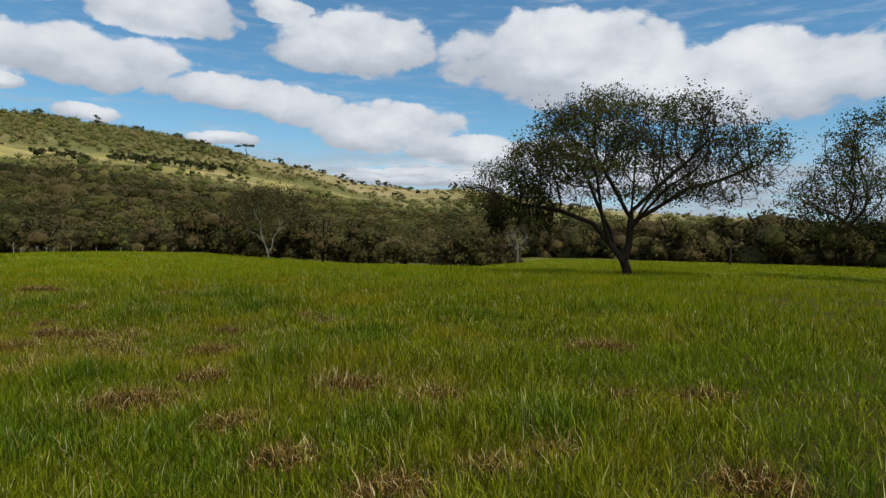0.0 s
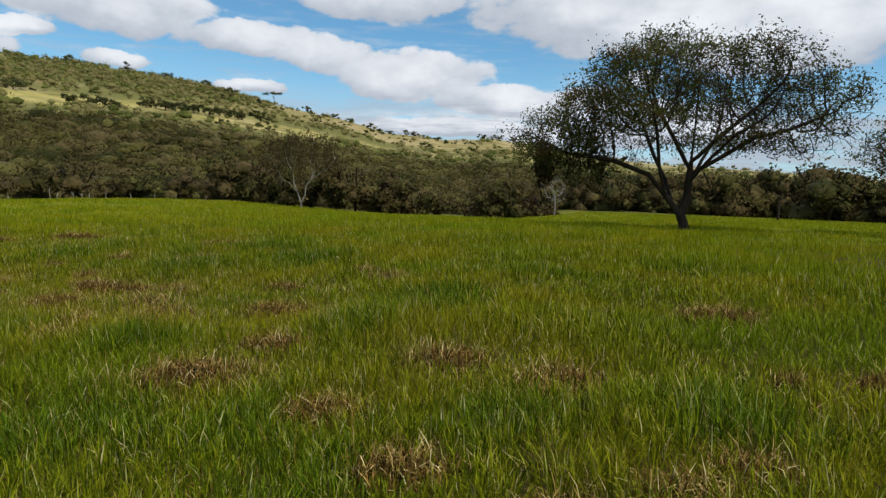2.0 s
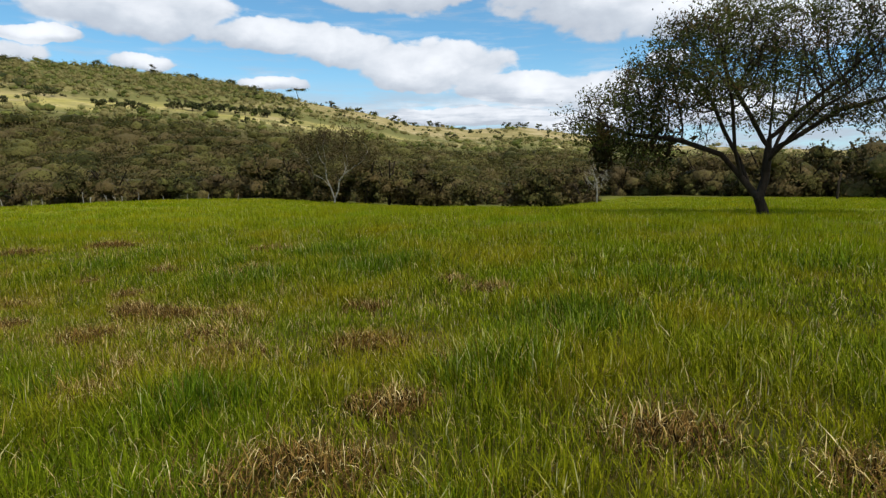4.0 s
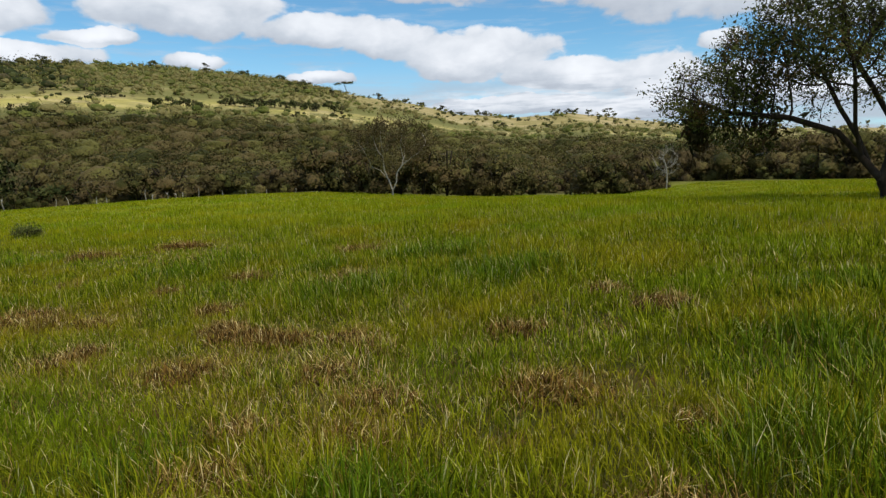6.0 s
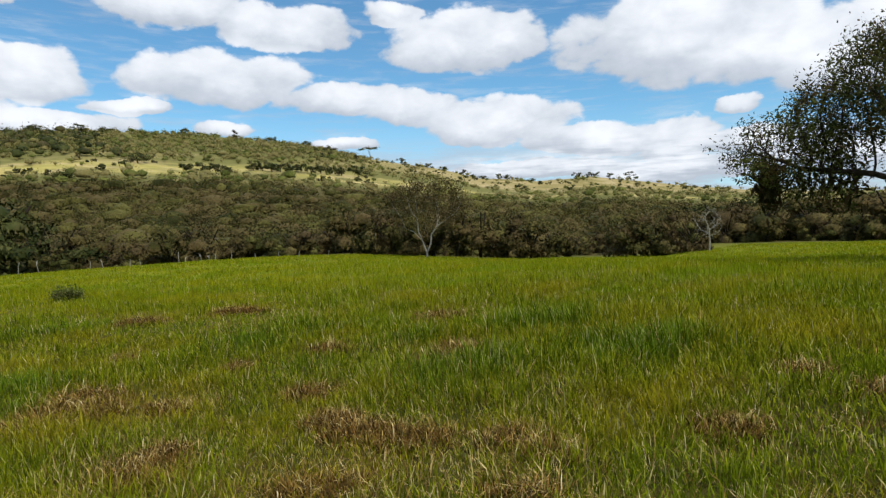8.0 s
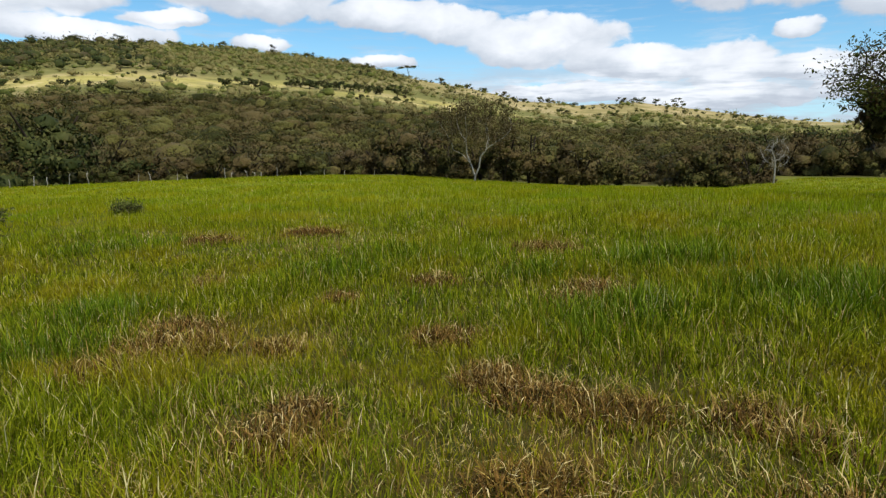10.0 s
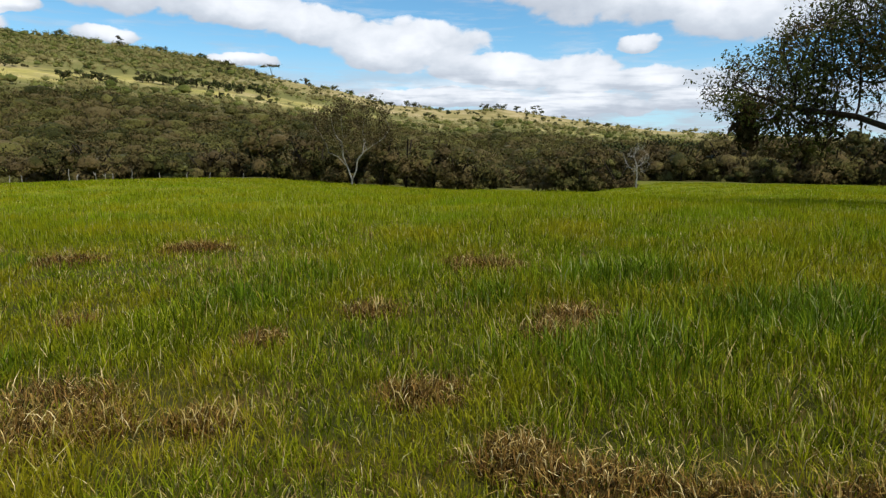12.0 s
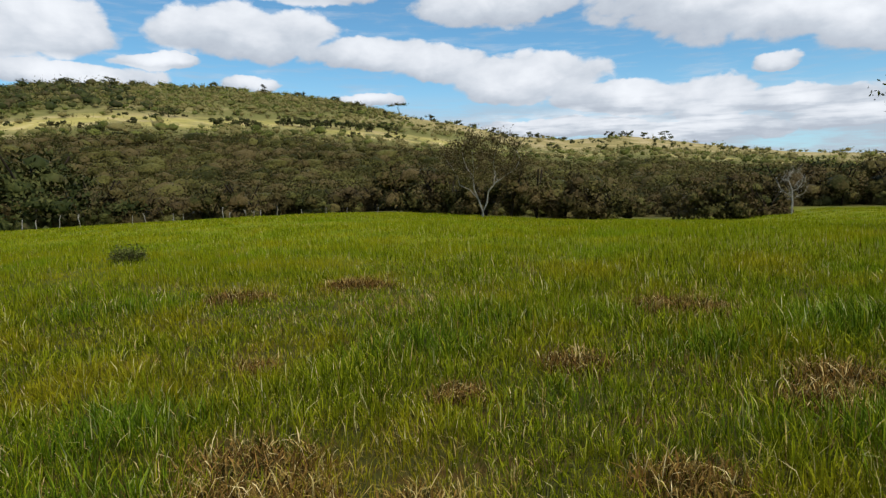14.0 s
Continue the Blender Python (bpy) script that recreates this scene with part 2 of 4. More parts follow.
DRY_GRASS = grass_material("withered_grass_blades",
    [(0.0, (0.09, 0.048, 0.010)), (0.35, (0.20, 0.115, 0.022)), (0.6, (0.36, 0.235, 0.06)), (0.8, (0.58, 0.42, 0.15)), (1.0, (0.80, 0.66, 0.34))],
    [(0.28, 0.20, 0.018), (0.25, 0.16, 0.03)], 0.15, 0.4)
# Red-brown thatch; its darkest blades paint in the shade of hollows.
THATCH = grass_material("rotting_thatch",
    [(0.0, (0.026, 0.015, 0.005)), (0.5, (0.145, 0.072, 0.015)), (1.0, (0.30, 0.175, 0.045))], [(0.16, 0.085, 0.015), (0.13, 0.085, 0.014)], 0.05, 0.4)
GROUND = ground_material()
BARK = bark_material("dark_furrowed_bark", (0.013, 0.009, 0.006), (0.045, 0.032, 0.021))
PALE_WOOD = bark_material("sun_bleached_wood", (0.15, 0.135, 0.11), (0.40, 0.37, 0.32))
TREE_LEAVES = foliage_material("small_tree_leaves", (0.028, 0.036, 0.008), (0.058, 0.068, 0.014), (0.11, 0.12, 0.028), (0.12, 0.075, 0.025), 0.07, 0.35)
SHRUB_LEAVES = foliage_material("dusty_shrub_leaves", (0.040, 0.041, 0.011), (0.076, 0.071, 0.019), (0.130, 0.118, 0.034), (0.12, 0.088, 0.035), 0.18, 0.12, 0.15, fine=5.0)
# Cloud shade over the lower slope is put into this darker leaf colour.
SHADED_WOODS_LEAVES = foliage_material("cloud_shaded_scrub_leaves", (0.038, 0.040, 0.010), (0.080, 0.077, 0.019), (0.146, 0.134, 0.036), (0.128, 0.098, 0.038), 0.15, 0.06, 0.2, grain=0.35, fine=2.2)
VINE_LEAVES = foliage_material("dark_creeper_leaves", (0.016, 0.018, 0.006), (0.03, 0.028, 0.009), (0.05, 0.044, 0.015), (0.06, 0.038, 0.018), 0.2, 0.6, 0.1)


# ---- shapes ----
def tri_mesh(name, verts, faces, mat, smooth=False, normals=None):
    verts, faces = np.asarray(verts, np.float32), np.asarray(faces, np.int32)
    me = bpy.data.meshes.new(name)
    me.vertices.add(len(verts))
    me.vertices.foreach_set("co", verts.ravel())
    k = faces.shape[1]
    me.loops.add(faces.size)
    me.loops.foreach_set("vertex_index", faces.ravel())
    me.polygons.add(len(faces))
    me.polygons.foreach_set("loop_start", np.arange(0, faces.size, k, dtype=np.int32))
    me.polygons.foreach_set("use_smooth", np.full(len(faces), smooth))
    me.materials.append(mat)
    me.update(calc_edges=True)
    me.validate()
    if normals is not None:
        me.normals_split_custom_set_from_vertices(np.asarray(normals, np.float32).tolist())
    return me


def part(name, mesh, parent, label=""):
    ob = new(name, mesh)
    ob.parent = parent
    return tagged(ob, label) if label else ob


def base(name, m, label, category, group="", kind=""):
    ob = new(name)
    ob.empty_display_size = 0.3
    ob.matrix_world = m
    return tagged(ob, label, category, group, kind)


# ---- the lie of the land ----
RIDGE_AZ = np.array([-75, -49.5, -45.9, -42, -37.9, -33.5, -29, -24.7, -18.4, -14.2, -8.7, -4.8, -0.9, -0.8, 4.3, 4.6, 8.8, 12.8, 18, 40, 75], float)
RIDGE_UP = np.array([0.06, 0.12, 0.1274, 0.1409, 0.1483, 0.1505, 0.1493, 0.1413, 0.1246, 0.1096, 0.0932, 0.0743, 0.0692, 0.0661, 0.0683, 0.07, 0.061, 0.0522, 0.0428, 0.02, 0.02], float)


def soft_step(v, lo, hi):
    t = np.clip((v - lo) / (hi - lo), 0, 1)
    return t * t * (3 - 2 * t)


def height(x, y):
    """The ground's height: a gently tilted pasture that rolls over into a shallow valley, and the hill beyond."""
    x, y = np.asarray(x, float), np.asarray(y, float)
    plane = 0.0503 * x + 0.0191 * y
    cap, k = 0.34, 0.24
    low = np.minimum(plane, cap) - np.maximum(k - np.abs(plane - cap), 0) ** 2 / (4 * k)
    low = np.maximum(low, -2.5)
    start = 21.0 + 17.0 * soft_step(-x, 2.0, 24.0)
    steep = 0.06 - 0.038 * soft_step(x, 4.0, 14.0)
    past = np.maximum(y - start, 0.0)
    drop = steep * (np.sqrt(past ** 2 + 64.0) - 8.0)
    drop = 3.2 * (1 - np.exp(-drop / 3.2))
    field = 0.10 + low - drop + 0.24 * soft_step(-x, 5.0, 20.0) + 0.03 * np.sin(x * 1.1 + 0.6 * y) * np.sin(0.7 * y - 0.4 * x)
    r, az = np.hypot(x, y - 6.0), np.degrees(np.arctan2(x, y - 6.0))
    crest = np.interp(az, RIDGE_AZ, RIDGE_UP)
    far = 520.0
    t = np.clip((r - 85.0) / (far - 85.0), 0, 1)
    rise = t ** 1.25
    hump = np.where(r < far, rise, np.exp(-((r - far) / 500.0) ** 2))
    front = 1 - soft_step(np.abs(az), 75.0, 120.0)
    rough = 1.2 * np.sin(0.021 * x + 1.0) * np.sin(0.027 * y) * soft_step(r, 110.0, 220.0)
    hill = (crest * far + 6.0) * hump * front + rough * front
    return field + hill


def height_at(x, y):
    return float(height(x, y))


def build_ground():
    radii = np.concatenate([np.linspace(0.0, 60.0, 101)[1:], np.geomspace(62.0, 600.0, 80), np.geomspace(640.0, 4200.0, 14)])
    angles = np.radians(np.concatenate([np.arange(-80, 80, 0.8), np.arange(80, 280, 5.0)]))
    cx, cy = -1.0, 6.0
    ring = np.stack([np.sin(angles), np.cos(angles)], -1)
    pts = (radii[:, None, None] * ring[None]).reshape(-1, 2) + (cx, cy)
    pts = np.concatenate([[[cx, cy]], pts])
    verts = np.column_stack([pts, height(pts[:, 0], pts[:, 1])])
    k = len(angles)
    i, j = np.meshgrid(np.arange(len(radii) - 1), np.arange(k), indexing="ij")
    a, b = 1 + i * k + j, 1 + i * k + (j + 1) % k
    c, d = a + k, b + k
    faces = np.concatenate([np.stack([a, b, d], -1).reshape(-1, 3), np.stack([a, d, c], -1).reshape(-1, 3),
                            np.stack([np.zeros(k, int), 1 + (np.arange(k) + 1) % k, 1 + np.arange(k)], -1)])
    faces = faces[:, ::-1]
    ob = new("ground", tri_mesh("ground", verts, faces, GROUND, True))
    return tagged(ob, "rolling green pasture soil rising into a dry scrub hill", "ground", kind="structure")


build_ground()

# ---- grass ----
rng = np.random.default_rng(7)
# Withered tussocks that stand out of the green: x, y, radius.
TUSSOCKS = [
    (0.38, 7.81, 0.38),
    (1.15, 7.32, 0.36),
    (2.67, 7.41, 0.14),
    (3.31, 7.32, 0.27),
    (0.84, 5.58, 0.31),
    (2.74, 5.52, 0.32),
    (1.77, 6.04, 0.23),
    (-1.33, 7.57, 0.45),
    (1.4, 5.84, 0.23),
    (-0.32, 6.84, 0.27),
    (0.18, 6.08, 0.27),
    (3.08, 9.42, 0.45),
    (-1.36, 9.82, 0.38),
    (-2.83, 10.17, 0.27),
    (-3.04, 9.22, 0.2),
    (-2.94, 8.67, 0.27),
    (-0.99, 8.39, 0.32),
    (-0.7, 9.25, 0.18),
    (-6.71, 12.31, 0.45),
    (-4.59, 12.32, 0.32),
    (-3.5, 11.04, 0.32),
    (-2.88, 11.01, 0.27),
    (-5.13, 10.95, 0.2),
    (-0.33, 11.72, 0.32),
    (-1.59, 11.15, 0.27),
    (-2.39, 9.65, 0.27),
    (-3.85, 10.23, 0.32),
    (-2.66, 10.78, 0.18),
    (-6.63, 11.81, 0.38),
    (-6.34, 11.99, 0.27),
    (-3.89, 11.21, 0.32),
    (-5.07, 10.58, 0.32),
    (-3.47, 13.69, 0.36),
    (-4.15, 16.28, 0.45),
    (-7.96, 17.89, 0.63),
    (-6.74, 11.32, 0.27),
    (-4.19, 11.43, 0.23),
    (-9.3, 17.1, 0.54),
    (-3.9, 15.9, 0.54),
    (-5.07, 14.17, 0.32),
    (-4.17, 11.6, 0.18),
    (-5.78, 12.02, 0.23),
    (-2.42, 9.14, 0.24),
    (-7.53, 14.02, 0.22),
    # The next two stand in for dark hollows in the grass.
    (-5.85, 13.5, 0.24),
    (-3.69, 13.3, 0.3),
    (-8.04, 18.16, 0.4),
    (-0.7, 12.34, 0.26),
]
# Patches of taller fresh green grass: x, y, radius.
LUSH = [
    (-0.60, 6.68, 0.55), (0.74, 6.6, 0.4), (-1.59, 6.79, 0.6), (3.2, 5.2, 0.5), (-3.30, 8.9, 0.45), (-0.42, 8.8, 0.5), (-3.7, 8.3, 0.5),
    (0.28, 10.09, 0.7), (-2.15, 8.45, 0.35), (-5.97, 15.65, 0.7), (-4.2, 14.3, 0.55), (-7.75, 12.65, 0.55), (-3.3, 12.7, 0.6), (-5.22, 13.3, 0.4),
    (-6.34, 14.77, 0.6), (1.81, 18.28, 1.6), (-8.91, 21.77, 1.5), (4.96, 10.23, 0.9), (-0.28, 5.97, 0.5), (1.9, 6.5, 0.45), (-1.8, 13.6, 0.9), (-2.6, 15.0, 0.8),
]
# Thin, straw-strewn stretches: x, y, radius.
THIN = [(-3.6, 10.6, 1.4), (-2.6, 9.7, 1.1), (-6.0, 12.0, 0.9), (-1.2, 9.9, 0.6), (-1.3, 7.7, 0.7), (0.5, 7.9, 0.7), (-7.4, 16.8, 1.5), (-5.2, 10.9, 0.8)]
WALK_A, WALK_B = np.array([0.9, 2.3]), np.array([-5.2, 9.4])


def walk_distance(p):
    ab = WALK_B - WALK_A
    t = np.clip(((p - WALK_A) @ ab) / (ab @ ab), 0, 1)
    return np.linalg.norm(p - WALK_A - t[:, None] * ab, axis=1)


def value_noise(p, scale, seed):
    q = p * scale
    i = np.floor(q).astype(np.int64)
    f = q - i
    f = f * f * (3 - 2 * f)

    def h(a, b):
        v = np.sin(a * 127.1 + b * 311.7 + seed * 74.7) * 43758.5453
        return v - np.floor(v)

    x, y = i[:, 0], i[:, 1]
    return (h(x, y) * (1 - f[:, 0]) + h(x + 1, y) * f[:, 0]) * (1 - f[:, 1]) + (h(x, y + 1) * (1 - f[:, 0]) + h(x + 1, y + 1) * f[:, 0]) * f[:, 1]


def dryness(p):
    v = np.zeros(len(p))
    for x, y, r in TUSSOCKS:
        d2 = ((p[:, 0] - x) ** 2 + (p[:, 1] - y) ** 2) / r ** 2
        v = np.maximum(v, np.exp(-d2 * 1.2))
    soft = value_noise(p, 0.9, 3) * 0.6 + value_noise(p, 2.3, 5) * 0.4
    sparse = 0.35 + 0.65 * soft_step(p[:, 1], 8.0, 11.5)
    for x, y, r in THIN:
        v = np.maximum(v, (0.42 + 0.55 * soft) * np.exp(-((p[:, 0] - x) ** 2 + (p[:, 1] - y) ** 2) / r ** 2))
    return np.maximum(v, np.clip((soft - 0.53) * 1.9, 0, 0.55) * sparse)


def lushness(p):
    v = np.zeros(len(p))
    for x, y, r in LUSH:
        v = np.maximum(v, np.exp(-((p[:, 0] - x) ** 2 + (p[:, 1] - y) ** 2) / r ** 2))
    wide = 0.6 * value_noise(p, 0.55, 14) + 0.4 * value_noise(p, 1.7, 15)
    return np.maximum(v * (0.6 + 0.8 * wide), 1.1 * soft_step(wide, 0.66, 0.84))


def blades(roots, heading, length, width, lean, curl):
    """Bent blades, widest below the middle: four corners and two triangles each."""
    n = len(roots)
    side = np.stack([-np.sin(heading), np.cos(heading), np.zeros(n)], -1)
    twist = rng.uniform(-0.9, 0.9, n)
    out = np.stack([np.cos(heading), np.sin(heading), np.zeros(n)], -1)
    side = side * np.cos(twist)[:, None] + out * np.sin(twist)[:, None]
    up = np.array([0, 0, 1.0])
    s, c = np.sin(lean)[:, None], np.cos(lean)[:, None]
    s2, c2 = np.sin(lean + curl)[:, None], np.cos(lean + curl)[:, None]
    L, w = length[:, None], width[:, None]
    mid = roots + (out * s + up * c) * L * 0.55
    tip = mid + (out * s2 + up * c2) * L * 0.45
    v = np.stack([roots, mid - side * w * 0.5, mid + side * w * 0.5, tip], 1).reshape(-1, 3)
    f = (np.arange(n)[:, None, None] * 4 + np.array([[0, 2, 1], [1, 2, 3]])).reshape(-1, 3)
    return v, f


def single_blades(roots, heading, length, width, lean):
    """Distant blades: one leaning triangle each."""
    n = len(roots)
    out = np.stack([np.cos(heading), np.sin(heading), np.zeros(n)], -1)
    side = np.stack([np.cos(heading * 3.7), np.sin(heading * 3.7), np.zeros(n)], -1)
    tip = roots + (out * np.sin(lean)[:, None] + np.array([0, 0, 1.0]) * np.cos(lean)[:, None]) * length[:, None]
    v = np.stack([roots - side * width[:, None] * 0.5, roots + side * width[:, None] * 0.5, tip], 1).reshape(-1, 3)
    return v, np.arange(3 * n).reshape(-1, 3)


def build_grass():
    # Tufts thin out with distance from the line walked.
    count = 260000
    r = 60 * rng.random(count) ** 1.8
    a = np.radians(rng.uniform(-58, 44, count))
    t = np.where(rng.random(count) < 0.25, 0.16 * rng.random(count), rng.random(count))
    c = WALK_A + t[:, None] * (WALK_B - WALK_A)
    p = c + np.stack([np.sin(a) * r, np.cos(a) * r], -1)
    p = p[(p[:, 1] < 58) & (r > 1.7)][:74000]
    d = walk_distance(p)
    near = d < 9.0 + rng.uniform(-3.5, 3.5, len(d))
    for tufts, d, close in ((p[near], d[near], True), (p[~near], d[~near], False)):
        idx = np.repeat(np.arange(len(tufts)), 14 if close else 10)
        n = len(idx)
        scale = np.clip((d / 5.0) ** 0.62, 0.72, 2.4) if close else np.clip((d / 9.0) ** 0.5, 1.0, 2.2) * 1.25
        theta = rng.uniform(0, 2 * np.pi, n)
        spread = np.abs(rng.normal(0, 0.085 if close else 0.18, n)) * scale[idx] ** 0.8
        xy = tufts[idx] + np.stack([np.cos(theta), np.sin(theta)], -1) * spread[:, None]
        roots = np.column_stack([xy, height(xy[:, 0], xy[:, 1]) - 0.01])
        dry = dryness(tufts)
        lush = 0.35 + 0.85 * value_noise(tufts, 0.8, 11) + 0.55 * value_noise(tufts, 2.2, 12)
        fresh = lushness(tufts) * (1 - np.clip(1.4 * dry, 0, 1))
        lush = np.clip(lush, 0.55, 1.5) * (1 - 0.55 * np.clip(dry, 0, 1)) * (1 + 0.35 * fresh)
        length = rng.uniform(0.07, 0.225, n) * lush[idx] * np.clip(1.0 - (d[idx] - 6) * 0.02, 0.6, 1.0)
        lean = np.abs(rng.normal(0.28, 0.33, n)) + 0.35 * dry[idx] * rng.random(n)
        curl = np.abs(rng.normal(0.35, 0.42, n))
        width = rng.uniform(0.005, 0.0105, n) * scale[idx]
        is_dry = rng.random(n) < np.clip(dry[idx] * (0.85 if close else 0.6), np.where(tufts[idx][:, 1] < 9.0, 0.10, 0.11) if close else 0.03, 0.86)
        width = np.where(is_dry, width * 0.62, width)
        lean = np.where(is_dry & (rng.random(n) < 0.35), rng.uniform(0.7, 1.35, n), lean)
        is_fresh = ~is_dry & (rng.random(n) < np.clip(1.5 * fresh[idx] - 0.2, 0, 0.95)) & close
        lean = np.where(is_fresh, lean * 0.7, lean)
        wind = theta * 0.85 + 0.3
        for flag, name, mat, label in ((is_fresh, "lush_grass", LUSH_GRASS, "fresh bright green grass in taller patches"),
                                       (~is_dry & ~is_fresh, "grass" if close else "far_grass", GREEN_GRASS if close else FAR_GRASS, "knee-high green pasture grass in dense tufts" if close else "soft yellow-green pasture grass in the distance, brightened by its colour"),
                                       (is_dry, "dry_grass", DRY_GRASS, "withered brown and straw grass blades among the green")):
            if not flag.any():
                continue
            if close:
                v, f = blades(roots[flag], wind[flag], length[flag], width[flag], lean[flag], curl[flag])
            else:
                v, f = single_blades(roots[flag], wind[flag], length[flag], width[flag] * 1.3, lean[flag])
            tagged(new(name, tri_mesh(name, v, f, mat)), label, "grass", kind="stuff")




def build_undergrowth():
    """Short dense leaves that close the gaps between the tufts near the walk."""
    count = 150000
    a, r = np.radians(rng.uniform(-56, 44, count)), 1.6 + 10.0 * rng.random(count) ** 1.25
    p = WALK_A + rng.random(count)[:, None] * (WALK_B - WALK_A) + np.stack([np.sin(a) * r, np.cos(a) * r], -1)
    bare = np.clip(dryness(p) * 1.5, 0, 0.9)
    p = p[rng.random(count) > bare]
    n = len(p)
    roots = np.column_stack([p, height(p[:, 0], p[:, 1]) - 0.01])
    wide = rng.uniform(0.008, 0.016, n) * np.clip((walk_distance(p) / 5) ** 0.5, 0.7, 1.5)
    v, f = single_blades(roots, rng.uniform(0, 6.28, n), rng.uniform(0.05, 0.14, n), wide, np.abs(rng.normal(0.5, 0.4, n)))
    tagged(new("low_grass", tri_mesh("low_grass", v, f, GREEN_GRASS)), "short green grass leaves filling between the tufts", "grass", kind="stuff")


def build_trodden_grass():
    """The same pasture goes on beside and behind the walk."""
    own = np.random.default_rng(23)
    n = 70000
    a, r = np.radians(own.uniform(46, 300, n)), 0.3 + 11.0 * own.random(n) ** 0.8
    p = WALK_A + own.random(n)[:, None] * (WALK_B - WALK_A) + np.stack([np.sin(a) * r, np.cos(a) * r], -1)
    roots = np.column_stack([p, height(p[:, 0], p[:, 1]) - 0.01])
    v, f = single_blades(roots, own.uniform(0, 6.28, n), own.uniform(0.06, 0.17, n), own.uniform(0.010, 0.020, n), np.abs(own.normal(0.55, 0.4, n)))
    tagged(new("trodden_grass", tri_mesh("trodden_grass", v, f, GREEN_GRASS)), "short trodden green grass beside the walked line", "grass", kind="stuff")


build_grass()
build_undergrowth()
build_trodden_grass()


def build_tussocks():
    """Withered tussocks: a brown rotting hump with pale straw falling over it."""
    for k, (x, y, r) in enumerate(TUSSOCKS):
        ob = base("dry_tussock", pose(x, y, height_at(x, y)), "withered red-brown grass tussock with pale straw on top", "grass tussock", "withered tussocks in the pasture")
        far = min(1.0, 7.0 / max(4.0, math.hypot(x + 2, y - 5)))
        n = int(1900 * r * far) + 220
        wide = 1.0 / far ** 0.5
        a, q = rng.uniform(0, 2 * np.pi, n), r * np.sqrt(rng.random(n)) * 0.95
        hump = 0.06 * np.clip(1 - (q / r) ** 2, 0, 1) * r / 0.4
        roots = np.column_stack([np.cos(a) * q, np.sin(a) * q * 0.8, hump - 0.04])
        v, f = blades(roots, rng.uniform(0, 2 * np.pi, n), rng.uniform(0.05, 0.15, n), rng.uniform(0.005, 0.010, n) * wide, rng.uniform(0.1, 1.15, n), rng.uniform(0, 0.8, n))
        tagged(part("thatch", tri_mesh("thatch", v, f, THATCH), ob, "red-brown rotting thatch"), kind="stuff")
        n = int(560 * r * far) + 60
        a, q = rng.uniform(0, 2 * np.pi, n), r * rng.random(n) ** 0.6
        hump = 0.07 * np.clip(1 - (q / r) ** 2, 0, 1) * r / 0.4
        roots = np.column_stack([np.cos(a) * q, np.sin(a) * q * 0.8, hump])
        v, f = blades(roots, rng.uniform(0, 2 * np.pi, n), rng.uniform(0.08, 0.20, n), rng.uniform(0.0032, 0.007, n) * wide, rng.uniform(0.2, 1.45, n), rng.uniform(0.1, 1.3, n))
        tagged(part("straw", tri_mesh("straw", v, f, DRY_GRASS), ob, "pale curling straw"), kind="stuff")


build_tussocks()


# ---- trees and shrubs ----
def grow(seeds, targets, step=0.24, reach=1.5, kill=0.29, rounds=110):
    """Branches that grow towards targets. seeds: polylines from the root. Returns nodes and parents."""
    nodes, parents = [], []
    for line, joint in seeds:
        pts = [Vector(q) for q in line]
        prev = -1 if joint < 0 else int(np.argmin(np.linalg.norm(np.array(nodes) - np.array(line[0]), axis=1)))
        for a, b in zip(pts, pts[1:]):
            k = max(1, int((b - a).length / step))
            for i in range(k):
                nodes.append(np.array(a.lerp(b, (i + 1) / k)))
                parents.append(prev)
                prev = len(nodes) - 1
    nodes = [np.array(q) for q in nodes]
    left = targets.copy()
    for _ in range(rounds):
        if not len(left):
            break
        arr = np.array(nodes)
        d = np.linalg.norm(left[:, None] - arr[None], axis=2)
        near, dist = d.argmin(1), d.min(1)
        grown = False
        r = reach if dist.min() < reach else dist.min() + 0.5
        for k in np.unique(near[dist < r]):
            pull = left[(near == k) & (dist < r)] - arr[k]
            way = (pull / np.linalg.norm(pull, axis=1)[:, None]).sum(0) + rng.normal(0, 0.18, 3)
            way = way / (np.linalg.norm(way) + 1e-9)
            nodes.append(arr[k] + way * step)
            parents.append(int(k))
            grown = True
        d2 = np.linalg.norm(left[:, None] - np.array(nodes)[None, -200:], axis=2).min(1)
        left = left[d2 > kill]
        if not grown:
            break
    return np.array(nodes), np.array(parents)


